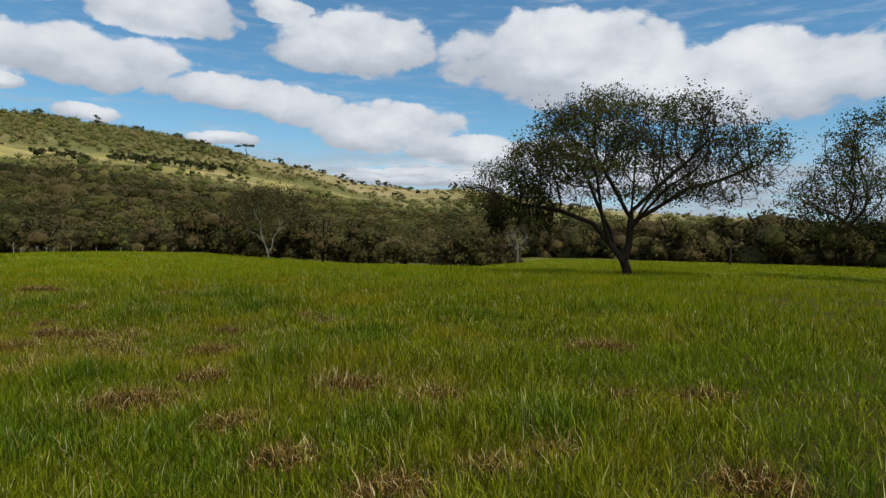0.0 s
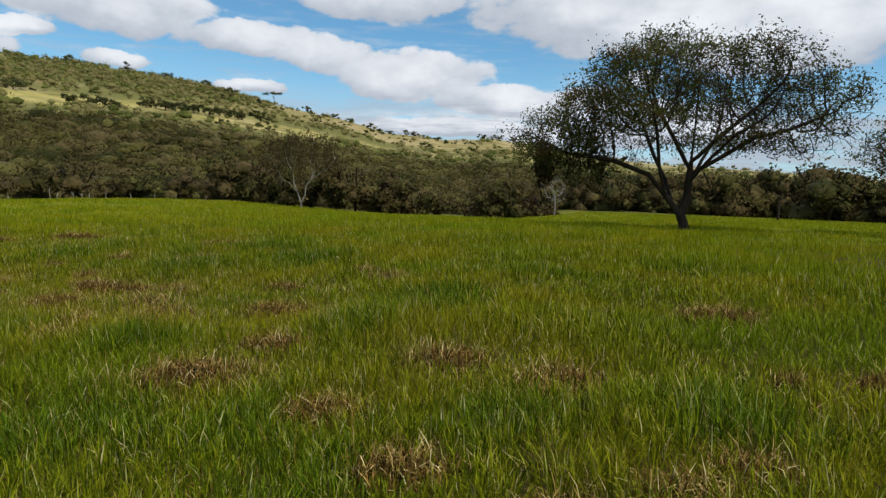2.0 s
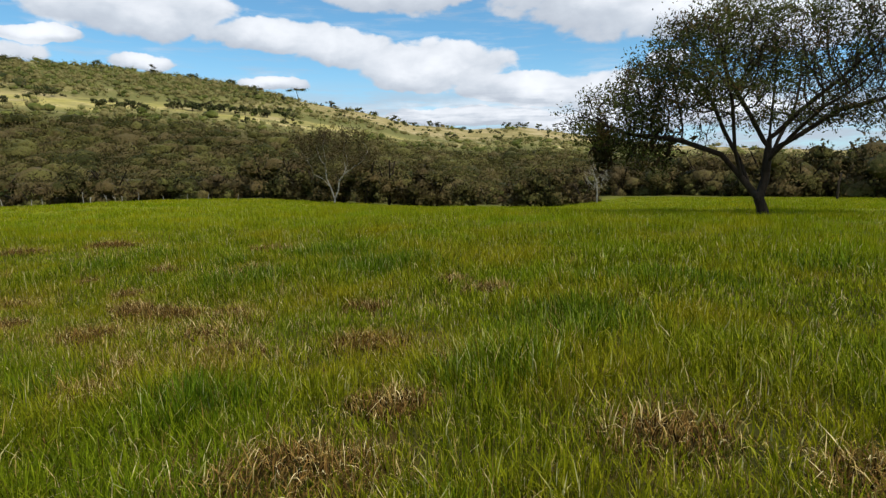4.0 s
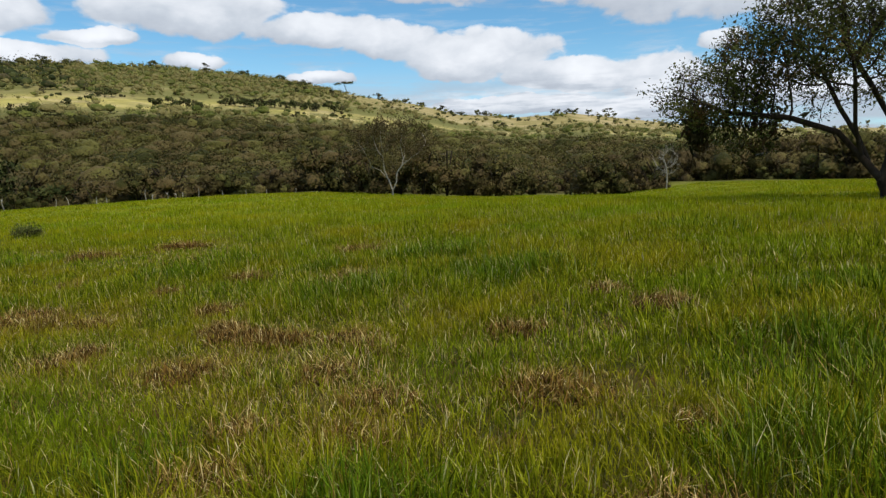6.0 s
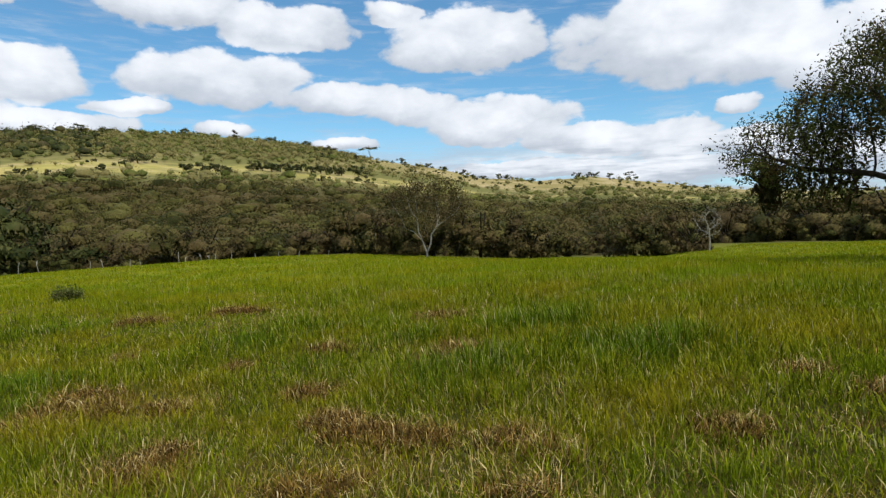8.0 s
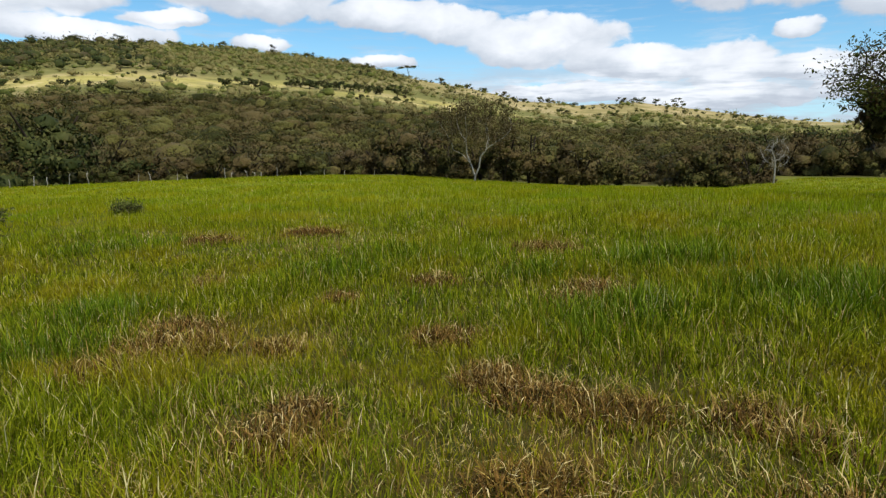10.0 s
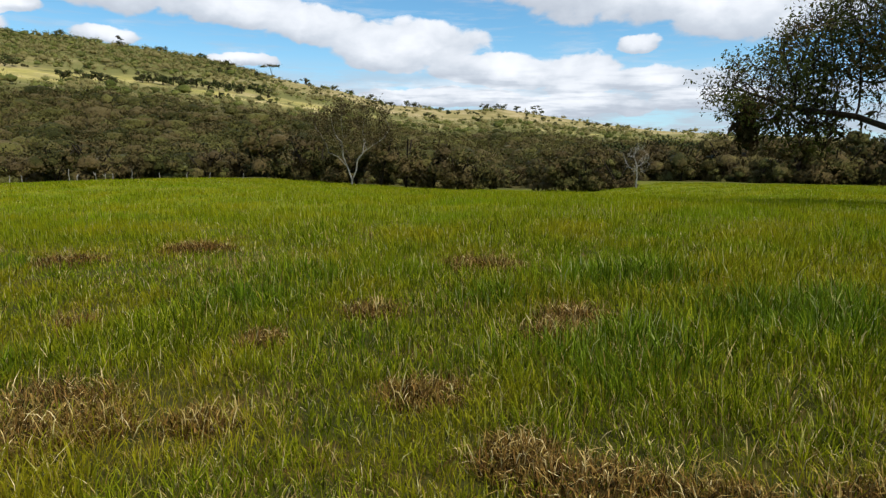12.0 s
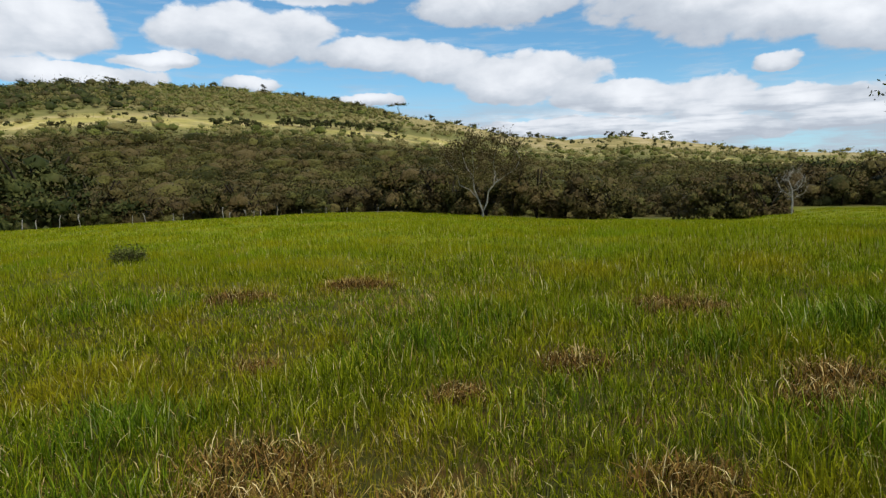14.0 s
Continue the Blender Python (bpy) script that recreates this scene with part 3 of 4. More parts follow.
def limb_tubes(nodes, parents, root, tip_radius, power, sides=6):
    """Tapered tubes along the branches; thickness adds up towards the root."""
    n = len(nodes)
    flow = np.zeros(n)
    kids = np.bincount(parents[parents >= 0], minlength=n)
    flow[kids == 0] = tip_radius ** power
    for i in range(n - 1, -1, -1):
        if parents[i] >= 0:
            flow[parents[i]] += flow[i]
    rad = flow ** (1 / power)
    verts, faces = [], []
    for i in range(n):
        p = root if parents[i] < 0 else nodes[parents[i]]
        ra = rad[i] * 1.25 if parents[i] < 0 else min(rad[parents[i]], rad[i] * 1.25)
        way = nodes[i] - p
        way = way / (np.linalg.norm(way) + 1e-9)
        u = np.cross(way, (0.31, 0.2, 0.93) if abs(way[2]) < 0.9 else (1.0, 0.1, 0))
        u /= np.linalg.norm(u)
        w = np.cross(way, u)
        k = sides if rad[i] > 0.02 else 3
        ang = np.arange(k) * 2 * np.pi / k
        circle = np.cos(ang)[:, None] * u + np.sin(ang)[:, None] * w
        o = len(verts)
        verts.extend(p - way * ra * 0.2 + circle * ra)
        verts.extend(nodes[i] + circle * rad[i])
        for j in range(k):
            q = (j + 1) % k
            faces.append((o + j, o + q, o + k + q))
            faces.append((o + j, o + k + q, o + k + j))
    return np.array(verts), np.array(faces), rad, kids


def leaf_quads(centers, size, stretch=1.0, droop=0.0, outward=None):
    n = len(centers)
    a = rng.normal(0, 1, (n, 3))
    a[:, 2] -= droop
    a /= np.linalg.norm(a, axis=1)[:, None]
    b = np.cross(a, rng.normal(0, 1, (n, 3)))
    b /= np.linalg.norm(b, axis=1)[:, None]
    if outward is not None:
        b *= np.where((np.cross(a, b) * outward).sum(1) > 0, -1.0, 1.0)[:, None]
    s = (size * rng.uniform(0.6, 1.3, n))[:, None]
    a, b = a * s * stretch, b * s * 0.55
    v = np.stack([centers - a, centers - 0.1 * a + b, centers + a, centers - 0.1 * a - b], 1).reshape(-1, 3)
    f = (np.arange(n)[:, None, None] * 4 + np.array([[0, 1, 2], [0, 2, 3]])).reshape(-1, 3)
    return v, f


def leaf_tris(centers, size, outward):
    """Leaf sprays of far woods: one ragged triangle each, facing out."""
    n = len(centers)
    a = rng.normal(0, 1, (n, 3))
    a /= np.linalg.norm(a, axis=1)[:, None]
    b = np.cross(a, rng.normal(0, 1, (n, 3)))
    b /= np.linalg.norm(b, axis=1)[:, None]
    b *= np.where((np.cross(a, b) * outward).sum(1) > 0, -1.0, 1.0)[:, None]
    s = (size * rng.uniform(0.6, 1.4, n))[:, None]
    v = np.stack([centers - a * s, centers + b * s, centers + a * s], 1).reshape(-1, 3)
    return v, np.arange(3 * n).reshape(-1, 3)


def ball(level):
    bm = bmesh.new()
    bmesh.ops.create_icosphere(bm, subdivisions=level, radius=1.0)
    v = np.array([q.co for q in bm.verts])
    f = np.array([[q.index for q in t.verts] for t in bm.faces])
    bm.free()
    return v, f


def crown_normals(hearts, centers, outward, corners=4):
    """Soft shading for foliage: leaves turn with the crown they sit on, with some scatter."""
    o = outward / (np.linalg.norm(outward, axis=1)[:, None] + 1e-9) + rng.normal(0, 0.28, outward.shape)
    o[:, 2] += 0.45
    o /= np.linalg.norm(o, axis=1)[:, None]
    n = np.repeat(o, corners, 0)
    if hearts is not None:
        per = len(hearts) // len(centers)
        h = hearts - np.repeat(centers, per, 0)
        h = h / (np.linalg.norm(h, axis=1)[:, None] + 1e-9) + (0, 0, 0.45)
        n = np.concatenate([h / np.linalg.norm(h, axis=1)[:, None], n])
    return n


def lumps(centers, radii, level):
    """Uneven solid hearts of bushes, inside their leaves."""
    v, f = ball(level)
    n = len(centers)
    swell = sum(np.sin((v @ rng.normal(0, 2.4, (3, n))).T + rng.uniform(0, 6.3, (n, 1))) for _ in range(3))
    out = v[None] * (1 + 0.11 * swell + rng.normal(0, 0.09, (n, len(v))))[..., None] * radii[:, None] + centers[:, None]
    return out.reshape(-1, 3), (np.arange(n)[:, None, None] * len(v) + f).reshape(-1, 3)


def twig_points(nodes, parents, kids, rad, thin, per, spread):
    ends = np.where(rad < thin)[0]
    idx = np.repeat(ends, per)
    return nodes[idx] + rng.normal(0, spread, (len(idx), 3))


def twigs(nodes, rad, thin, per, length):
    """Fine straight twigs off the thin branches."""
    ends = np.where(rad < thin)[0]
    idx = np.repeat(ends, per)
    a = nodes[idx]
    way = rng.normal(0, 1, a.shape) + (0, 0, 0.35)
    way /= np.linalg.norm(way, axis=1)[:, None]
    b = a + way * (length * rng.uniform(0.5, 1.2, len(idx)))[:, None]
    u = np.cross(way, (0.3, 0.5, 0.8))
    u /= np.linalg.norm(u, axis=1)[:, None]
    w = np.cross(way, u)
    r = 0.006
    v = np.stack([a + u * r, a - 0.5 * u * r + 0.87 * w * r, a - 0.5 * u * r - 0.87 * w * r, b], 1).reshape(-1, 3)
    f = (np.arange(len(idx))[:, None, None] * 4 + np.array([[0, 1, 3], [1, 2, 3], [2, 0, 3]])).reshape(-1, 3)
    return v, f, b


def in_ellipsoid(n, c, r, low=-9.0, shell=0.35):
    p = rng.normal(0, 1, (n * 2, 3))
    p /= np.linalg.norm(p, axis=1)[:, None]
    p *= (shell + (1 - shell) * rng.random(n * 2) ** 0.5)[:, None]
    p = p * r + c
    return p[p[:, 2] > low][:n]


def join(*pieces):
    vs, fs, o = [], [], 0
    for v, f in pieces:
        vs.append(v), fs.append(f + o)
        o += len(v)
    return np.concatenate(vs), np.concatenate(fs)


def pasture_tree(m, label, seeds, lobes, vine, leaf_per, tip=0.0112):
    tree = base("tree", m, label, "tree", "spreading trees of the pasture")
    targets = np.concatenate([in_ellipsoid(k, np.array(c), np.array(r), low) for k, c, r, low in lobes])
    nodes, parents = grow(seeds, targets)
    v, f, rad, kids = limb_tubes(nodes, parents, np.array([0, 0, -0.15]), tip, 2.45, 8)
    tv, tf, ends = twigs(nodes, rad, 0.034, 3, 0.45)
    part("trunk", tri_mesh("trunk", *join((v, f), (tv, tf)), BARK, True), tree, "dark forked trunk and bare twisting limbs")
    c = np.concatenate([twig_points(nodes, parents, kids, rad, 0.026, leaf_per, 0.19), np.repeat(ends, 8, 0) + rng.normal(0, 0.09, (len(ends) * 8, 3))])
    thick = 0.5 * value_noise(c[:, :2] + c[:, 2:3] * 1.6, 0.7, 21) + 0.5 * value_noise(np.column_stack([c[:, 0] * 0.6 + c[:, 1] * 0.3, c[:, 2] * 1.5]), 1.1, 22)
    airy = 1 - 0.45 * soft_step(c[:, 0], 0.5, 3.0) + 0.5 * soft_step(-c[:, 0], 1.5, 3.5)
    c = c[rng.random(len(c)) < (0.10 + 1.1 * soft_step(thick, 0.34, 0.72)) * airy]
    part("crown", tri_mesh("crown", *leaf_quads(c, 0.042, 1.3), TREE_LEAVES), tree, "thin open crown of small leaves")
    for at, size, count in vine:
        q = rng.normal(0, 1, (count, 3)) * size * 0.42 + at
        q[:, 2] -= np.abs(rng.normal(0, size[2] * 0.25, count))
        part("hanging_vine", tri_mesh("hanging_vine", *leaf_quads(q, 0.09, 1.8, 1.4), VINE_LEAVES), tree, "dark dry creeper hanging in a clump")
    return tree


TREE_X, TREE_Y = 8.61, 24.95
pasture_tree(
    pose(TREE_X, TREE_Y, height_at(TREE_X, TREE_Y), 0, 0, -18.8),
    "wide spreading thorn tree with a forked dark trunk in the grass",
    [([(0, 0, 0), (-0.08, 0, 0.25), (-0.18, 0.02, 0.5)], -1),
     ([(-0.18, 0.02, 0.5), (-0.7, 0.0, 1.15), (-1.3, -0.1, 1.85), (-2.5, -0.2, 2.3), (-4.2, -0.2, 2.55)], 0),
     ([(-0.18, 0.02, 0.5), (-0.02, 0.1, 1.1), (0.03, 0.15, 2.1), (0.1, 0.2, 3.6)], 0),
     ([(-0.45, 0.02, 0.85), (-0.75, 0.4, 1.7), (-1.2, 0.8, 2.6), (-1.6, 1.1, 3.6)], 0),
     ([(-0.7, 0.0, 1.15), (-0.95, -0.5, 2.0), (-1.1, -1.2, 3.2)], 0),
     ([(0.03, 0.15, 1.9), (0.9, 0.3, 2.45), (1.9, 0.35, 3.15), (2.9, 0.25, 3.4), (4.0, 0.2, 3.9)], 0),
     ([(0.05, 0.18, 2.3), (0.9, 0.1, 3.2), (2.0, 0.0, 4.2)], 0),
     ([(0.03, 0.15, 2.0), (-0.5, 0.1, 3.0), (-1.2, 0.0, 4.2)], 0),
     ([(0.0, 0.12, 1.6), (0.5, -0.5, 2.3), (1.2, -1.4, 3.1)], 0),
     ([(0.0, 0.12, 1.5), (0.4, 0.9, 2.4), (0.9, 2.0, 3.3)], 0)],
    [(620, (-1.5, 0.0, 5.0), (2.1, 2.6, 1.5), 2.6), (120, (-0.7, 0.0, 6.0), (1.1, 1.3, 0.9), 4.6), (560, (1.6, 0.2, 5.0), (2.5, 2.8, 1.45), 2.6), (560, (0.0, 0.0, 4.2), (3.4, 4.0, 1.9), 2.7), (300, (3.4, 0.0, 4.2), (2.0, 2.2, 1.1), 2.4),
     (260, (-3.3, 0.0, 4.0), (1.5, 2.2, 1.2), 2.4), (360, (-4.4, 0.2, 3.0), (1.7, 1.8, 1.0), 1.9), (260, (3.1, -0.2, 3.0), (1.8, 1.6, 0.65), 2.2), (110, (-4.0, 0.3, 2.2), (1.5, 1.5, 0.9), 1.2)],
    [((-5.0, 0.4, 2.2), np.array([0.36, 0.36, 0.7]), 400), ((-3.3, 0.6, 2.3), np.array([1.2, 1.0, 0.7]), 220)], 15)
TREE2_X, TREE2_Y = 18.5, 22.6
pasture_tree(
    pose(TREE2_X, TREE2_Y, height_at(TREE2_X, TREE2_Y), 0, 0, -38.0),
    "second spreading thorn tree with low branches over the grass",
    [([(0, 0, 0), (-0.1, 0, 0.4), (-0.25, 0, 0.8)], -1),
     ([(-0.25, 0, 0.8), (-1.1, 0.1, 1.3), (-2.2, 0.2, 1.5), (-3.2, 0.2, 2.2)], 1),
     ([(-0.25, 0, 0.8), (0.0, 0.2, 2.0), (0.2, 0.2, 3.4)], 1),
     ([(0, 0.1, 1.4), (1.0, 0.5, 2.2), (2.4, 0.6, 3.0)], 11)],
    [(330, (-1.6, 0.0, 4.3), (2.5, 2.8, 1.8), 1.8), (520, (1.6, 0.2, 4.9), (2.9, 3.2, 1.9), 1.8), (220, (-3.4, 0.0, 2.9), (1.9, 1.9, 1.0), 1.0), (420, (3.0, 0.0, 3.6), (2.4, 2.6, 1.6), 1.4), (200, (-2.6, 0.0, 2.0), (2.2, 1.8, 0.9), 0.8)],
    [], 9)


def shrub_mesh(name, h, w, count, size, mat, heads=13, flat=0.7, solid=0.42, low=0.04):
    """A ragged crown: leaf clumps round several overlapping heads with solid hearts."""
    xy = rng.normal(0, w * 0.24, (heads, 2))
    r = rng.uniform(0.14, 0.32, heads) * w
    z = np.maximum(rng.uniform(low, 0.85, heads) * h * (1 - 0.35 * (np.hypot(*xy.T) / w)) , r * flat * 0.45)
    mid = np.column_stack([xy, z])
    idx = np.repeat(np.arange(heads), count // heads)
    q = rng.normal(0, 1, (len(idx), 3))
    q /= np.linalg.norm(q, axis=1)[:, None]
    c = mid[idx] + q * (r[idx] * (0.36 + 0.68 * rng.random(len(idx))))[:, None] * (1, 1, flat)
    c[:, 2] = np.abs(c[:, 2] - 0.05) + 0.05
    out = 0.6 * (c - mid[idx]) / w + 0.4 * (c - (0, 0, 0.35 * h)) / w
    leaves, hearts = leaf_tris(c, size * 1.15, out), None
    if solid:
        hearts, faces = lumps(mid, np.column_stack([r, r, r * flat]) * solid, 1)
        leaves = join((hearts, faces), leaves)
    return tri_mesh(name, *leaves, mat, True, crown_normals(hearts, mid, out, 3))


def stems_mesh(name, h, w, count, thick=0.04, mat=None):
    pieces = []
    for _ in range(count):
        a = rng.uniform(0, 2 * np.pi)
        out = np.array([math.cos(a), math.sin(a), 0]) * w
        p = np.array([out * 0.07 + (0, 0, h * 0.3), out * 0.16 + (0, 0, h * 0.5), out * 0.3 + (0, 0, h * 0.78)])
        v, f, _, _ = limb_tubes(p, np.array([-1, 0, 1]), np.array([0, 0, -0.2]), thick, 2.0, 6)
        pieces.append((v, f))
    return tri_mesh(name, *join(*pieces), mat or BARK, True)


def shrub(m, h, w, label, leaves=None, count=1700, size=0.105, stems=3, flat=0.7, group="shrubs along the pasture edge", name="shrub", category="shrub", solid=0.42):
    ob = base(name, m, label, category, group)
    part("stem", stems_mesh("stem", h, w, stems, 0.02 + 0.008 * h), ob)
    part("crown", shrub_mesh("crown", h, w, count, size, leaves or SHRUB_LEAVES, flat=flat, solid=solid), ob)
    return ob


def spot(x, y, turn=0.0, size=1.0, sink=0.05):
    return pose(x, y, height_at(x, y) - sink, 0, 0, turn) @ Matrix.Scale(size, 4)


def build_treeline():
    """Single trees and shrubs along the edge of the pasture."""
    kinds = []
    tones = (SHRUB_LEAVES, SHRUB_LEAVES, OLIVE_LEAVES, BROWN_LEAVES, OLIVE_LEAVES, BROWN_LEAVES, SHRUB_LEAVES, BROWN_LEAVES)
    words = {SHRUB_LEAVES: "dense dark thorny shrub at the edge of the pasture", OLIVE_LEAVES: "olive-green bush at the edge of the pasture", BROWN_LEAVES: "half-bare brown thorn bush at the edge of the pasture"}
    for (h, w), tone in zip([(2.4, 3.4), (3.2, 4.2), (3.8, 4.6), (2.8, 4.8), (4.2, 5.0), (3.0, 3.8), (2.2, 4.2), (3.6, 5.2)], tones):
        kinds.append(shrub(pose(0, -400, 0), h, w, words[tone], tone, 2100, 0.09, solid=0.55))
    spots, tries = [], 0
    while len(spots) < 185 and tries < 9000:
        tries += 1
        az = rng.uniform(-64, 58) if tries % 2 else rng.uniform(4, 56)
        near = np.interp(az, [-62, -45, -35, -12, -3, 0, 8, 20, 40, 56], [56, 56, 60, 57, 57, 62, 66, 64, 60, 52])
        r = near + abs(rng.normal(0, 15))
        x, y = r * math.sin(radians(az)), 6 + r * math.cos(radians(az))
        if all((x - a) ** 2 + (y - b) ** 2 > 6.5 for a, b in spots):
            spots.append((x, y))
    for i, (x, y) in enumerate(spots):
        m = spot(x, y, rng.uniform(0, 360), (rng.uniform(0.8, 1.15) * 1.3 if x > 0.33 * y else rng.uniform(0.55, 1.2) * (1.05 if x > 0.1 * y else 0.95)))
        k = kinds[i % 8] if i < 8 else kinds[int(rng.integers(0, 8))]
        if i < 8:
            k.matrix_basis = m
        else:
            copy_thing(k, m)


OLIVE_LEAVES = foliage_material("olive_bush_leaves", (0.048, 0.053, 0.013), (0.090, 0.090, 0.022), (0.145, 0.138, 0.038), (0.09, 0.07, 0.027), 0.12, 0.15, 0.15, fine=5.0)
BROWN_LEAVES = foliage_material("brown_thorn_leaves", (0.056, 0.046, 0.014), (0.100, 0.081, 0.025), (0.155, 0.128, 0.044), (0.088, 0.064, 0.028), 0.15, 0.15, 0.12, fine=5.0)
# Paler than the lower woods: the upper hill's sunlight is in the colour.
HILL_LEAVES = foliage_material("sunlit_grey_green_leaves", (0.075, 0.090, 0.018), (0.140, 0.158, 0.034), (0.215, 0.222, 0.056), (0.24, 0.205, 0.075), 0.20, 0.03, 0.2, grain=0.45, fine=1.4)
RIDGE_LEAVES = foliage_material("dark_hill_tree_leaves", (0.022, 0.03, 0.008), (0.045, 0.054, 0.014), (0.08, 0.085, 0.024), (0.08, 0.065, 0.028), 0.1, 0.08, 0.1)
build_treeline()

# Shrubs and trees that stand out along the edge: x, y, height, width.
for x, y, h, w, tone in (
    (-13.17, 56.74, 3.2, 3.2, 0),
    (-10.84, 58.58, 3.4, 3, 0),
    (-8.8, 57.27, 4.4, 3.6, 0),
    (-6.97, 58.37, 4.8, 3.8, 0),
    (-4.89, 57.41, 4.4, 3.4, 1),
    (-3.03, 58.36, 3.2, 3, 0),
    (-14.8, 58.48, 4.2, 3.6, 1),
    (-0.96, 61.23, 2.6, 3, 0),
    (4.28, 54.42, 2.6, 3.4, 0),
    (5.94, 54.04, 2.7, 3.6, 0),
    (8.69, 56.4, 2, 2.6, 1),
):
    shrub(spot(x, y, 30 * x), h, w, ("dark green shrub beside the pale forked tree", "brown leafy bush with sunburnt top")[tone], (SHRUB_LEAVES, BROWN_LEAVES)[tone], 1500, 0.12, 3)
for x, y, h, w, tone in (
    (-40.42, 47.67, 6.6, 8, 0),
    (-45.36, 46.99, 5.6, 6.5, 1),
    (-41.46, 54.68, 4.8, 6, 0),
    (20.86, 79.73, 5.2, 6.5, 0),
    (18.54, 85.8, 5.5, 7, 0),
):
    shrub(spot(x, y, 47 * x), h, w, ("tall dark flat-topped tree behind the fence", "bright green leafy tree behind the fence")[tone], (RIDGE_LEAVES, OLIVE_LEAVES)[tone], 2600, 0.15, 3, 0.5, "tall trees behind the fence", "edge_tree", "tree")
def low_bush(x, y, h, w):
    ob = base("bush", spot(x, y, 60 * x, 1.0, 0.02), "low ragged dark green bush standing in the grass", "bush", "low bushes in the pasture")
    nodes, parents = grow([([(0, 0, 0), (0.02, 0, 0.12)], -1)], in_ellipsoid(150, np.array([0, 0, h * 0.55]), np.array([w, w, h]) * 0.5, 0.05), 0.06, 0.6, 0.07, 40)
    v, f, rad, kids = limb_tubes(nodes, parents, np.array([0, 0, -0.05]), 0.003, 2.0, 5)
    tv, tf, ends = twigs(nodes, rad, 0.01, 2, 0.12)
    part("stem", tri_mesh("stem", *join((v, f), (tv, tf)), BARK, True), ob)
    c = np.repeat(ends, 4, 0) + rng.normal(0, 0.05, (len(ends) * 4, 3))
    part("crown", tri_mesh("crown", *leaf_quads(c, 0.026, 1.5), HILL_LEAVES), ob, "small dusty leaves")


for x, y, h, w in (
    (-13.61, 17.03, 0.8, 0.75),
    (-14.33, 21.62, 0.30, 0.85),
):
    low_bush(x, y, h, w)


def bare_tree(m, lines, label, tips, twig=0.3, crown=None, name="bare_tree", tip=0.009, wood=None):
    ob = base(name, m, label, "tree", "pale bare trees")
    targets = np.concatenate([in_ellipsoid(k, np.array(c), np.array(r)) for k, c, r in tips])
    nodes, parents = grow(lines, targets, 0.22, 1.2, 0.3, 40)
    v, f, rad, kids = limb_tubes(nodes, parents, np.array([0, 0, -0.3]), tip, 2.0, 7)
    pale = np.zeros(len(nodes), bool)
    pale[:len(nodes)] = rad > 2.6 * tip
    fine = wood or BARK
    for flag, word, bark, label in ((pale, "trunk", PALE_WOOD, "sun-bleached pale stems"), (~pale, "branch_work", fine, "thin grey branches" if wood else "thin brown branches")):
        sub = np.where(flag)[0]
        if len(sub):
            pieces = [limb_tubes(nodes[[i]], np.array([-1]), np.array([0, 0, -0.3]) if parents[i] < 0 else nodes[parents[i]], rad[i], 2.0, 6)[:2] for i in sub]
            made = part(word, tri_mesh(word, *join(*pieces), bark, True), ob, label)
            if word == "branch_work":
                tagged(made, kind="stuff")
    tv, tf, ends = twigs(nodes, rad, 0.02, 4, twig)
    tagged(part("twig_spray", tri_mesh("twig_spray", tv, tf, fine), ob), kind="stuff")
    if crown:
        c = np.repeat(ends, crown, 0) + rng.normal(0, 0.14, (len(ends) * crown, 3))
        part("crown", tri_mesh("crown", *leaf_quads(c, 0.06, 1.2), BROWN_LEAVES), ob, "sparse brown leaves")
    return ob


bare_tree(spot(-10.33, 52.2, -8),
    [([(0, 0, 0), (0.02, 0, 0.4)], -1),
     ([(0.02, 0, 0.4), (0.3, 0, 1.0), (0.38, 0, 1.7), (0.8, 0.1, 2.3), (1.3, 0.1, 2.6)], 0),
     ([(0.02, 0, 0.4), (-0.3, 0.1, 1.2), (-0.62, 0.1, 1.9), (-0.7, 0.1, 2.9)], 0),
     ([(-0.3, 0.1, 1.2), (-0.9, 0, 1.9), (-1.6, 0, 2.2)], 0)],
    "pale two-stemmed tree with a thin brown crown", [(300, (0.1, 0.3, 4.0), (3.3, 2.4, 1.9))], 0.45, 4, tip=0.0065)
bare_tree(spot(9.2, 53.4, 10), [([(0, 0, 0), (0.03, 0, 0.8), (-0.02, 0, 1.6)], -1)], "thin grey leafless sapling at the pasture edge", [(130, (0, 0, 2.1), (1.1, 0.9, 1.2))], 0.45, None, tip=0.0095, wood=PALE_WOOD)
bare_tree(spot(24.7, 49.6, 30), [([(0, 0, 0), (0.05, 0, 0.7), (0.0, 0, 1.3)], -1), ([(0.0, 0, 1.1), (0.35, 0, 1.7)], 0)], "dead pale stump with one broken branch", [(5, (0.2, 0, 1.7), (0.3, 0.2, 0.2))], 0.15, None, "dead_stump", 0.05)


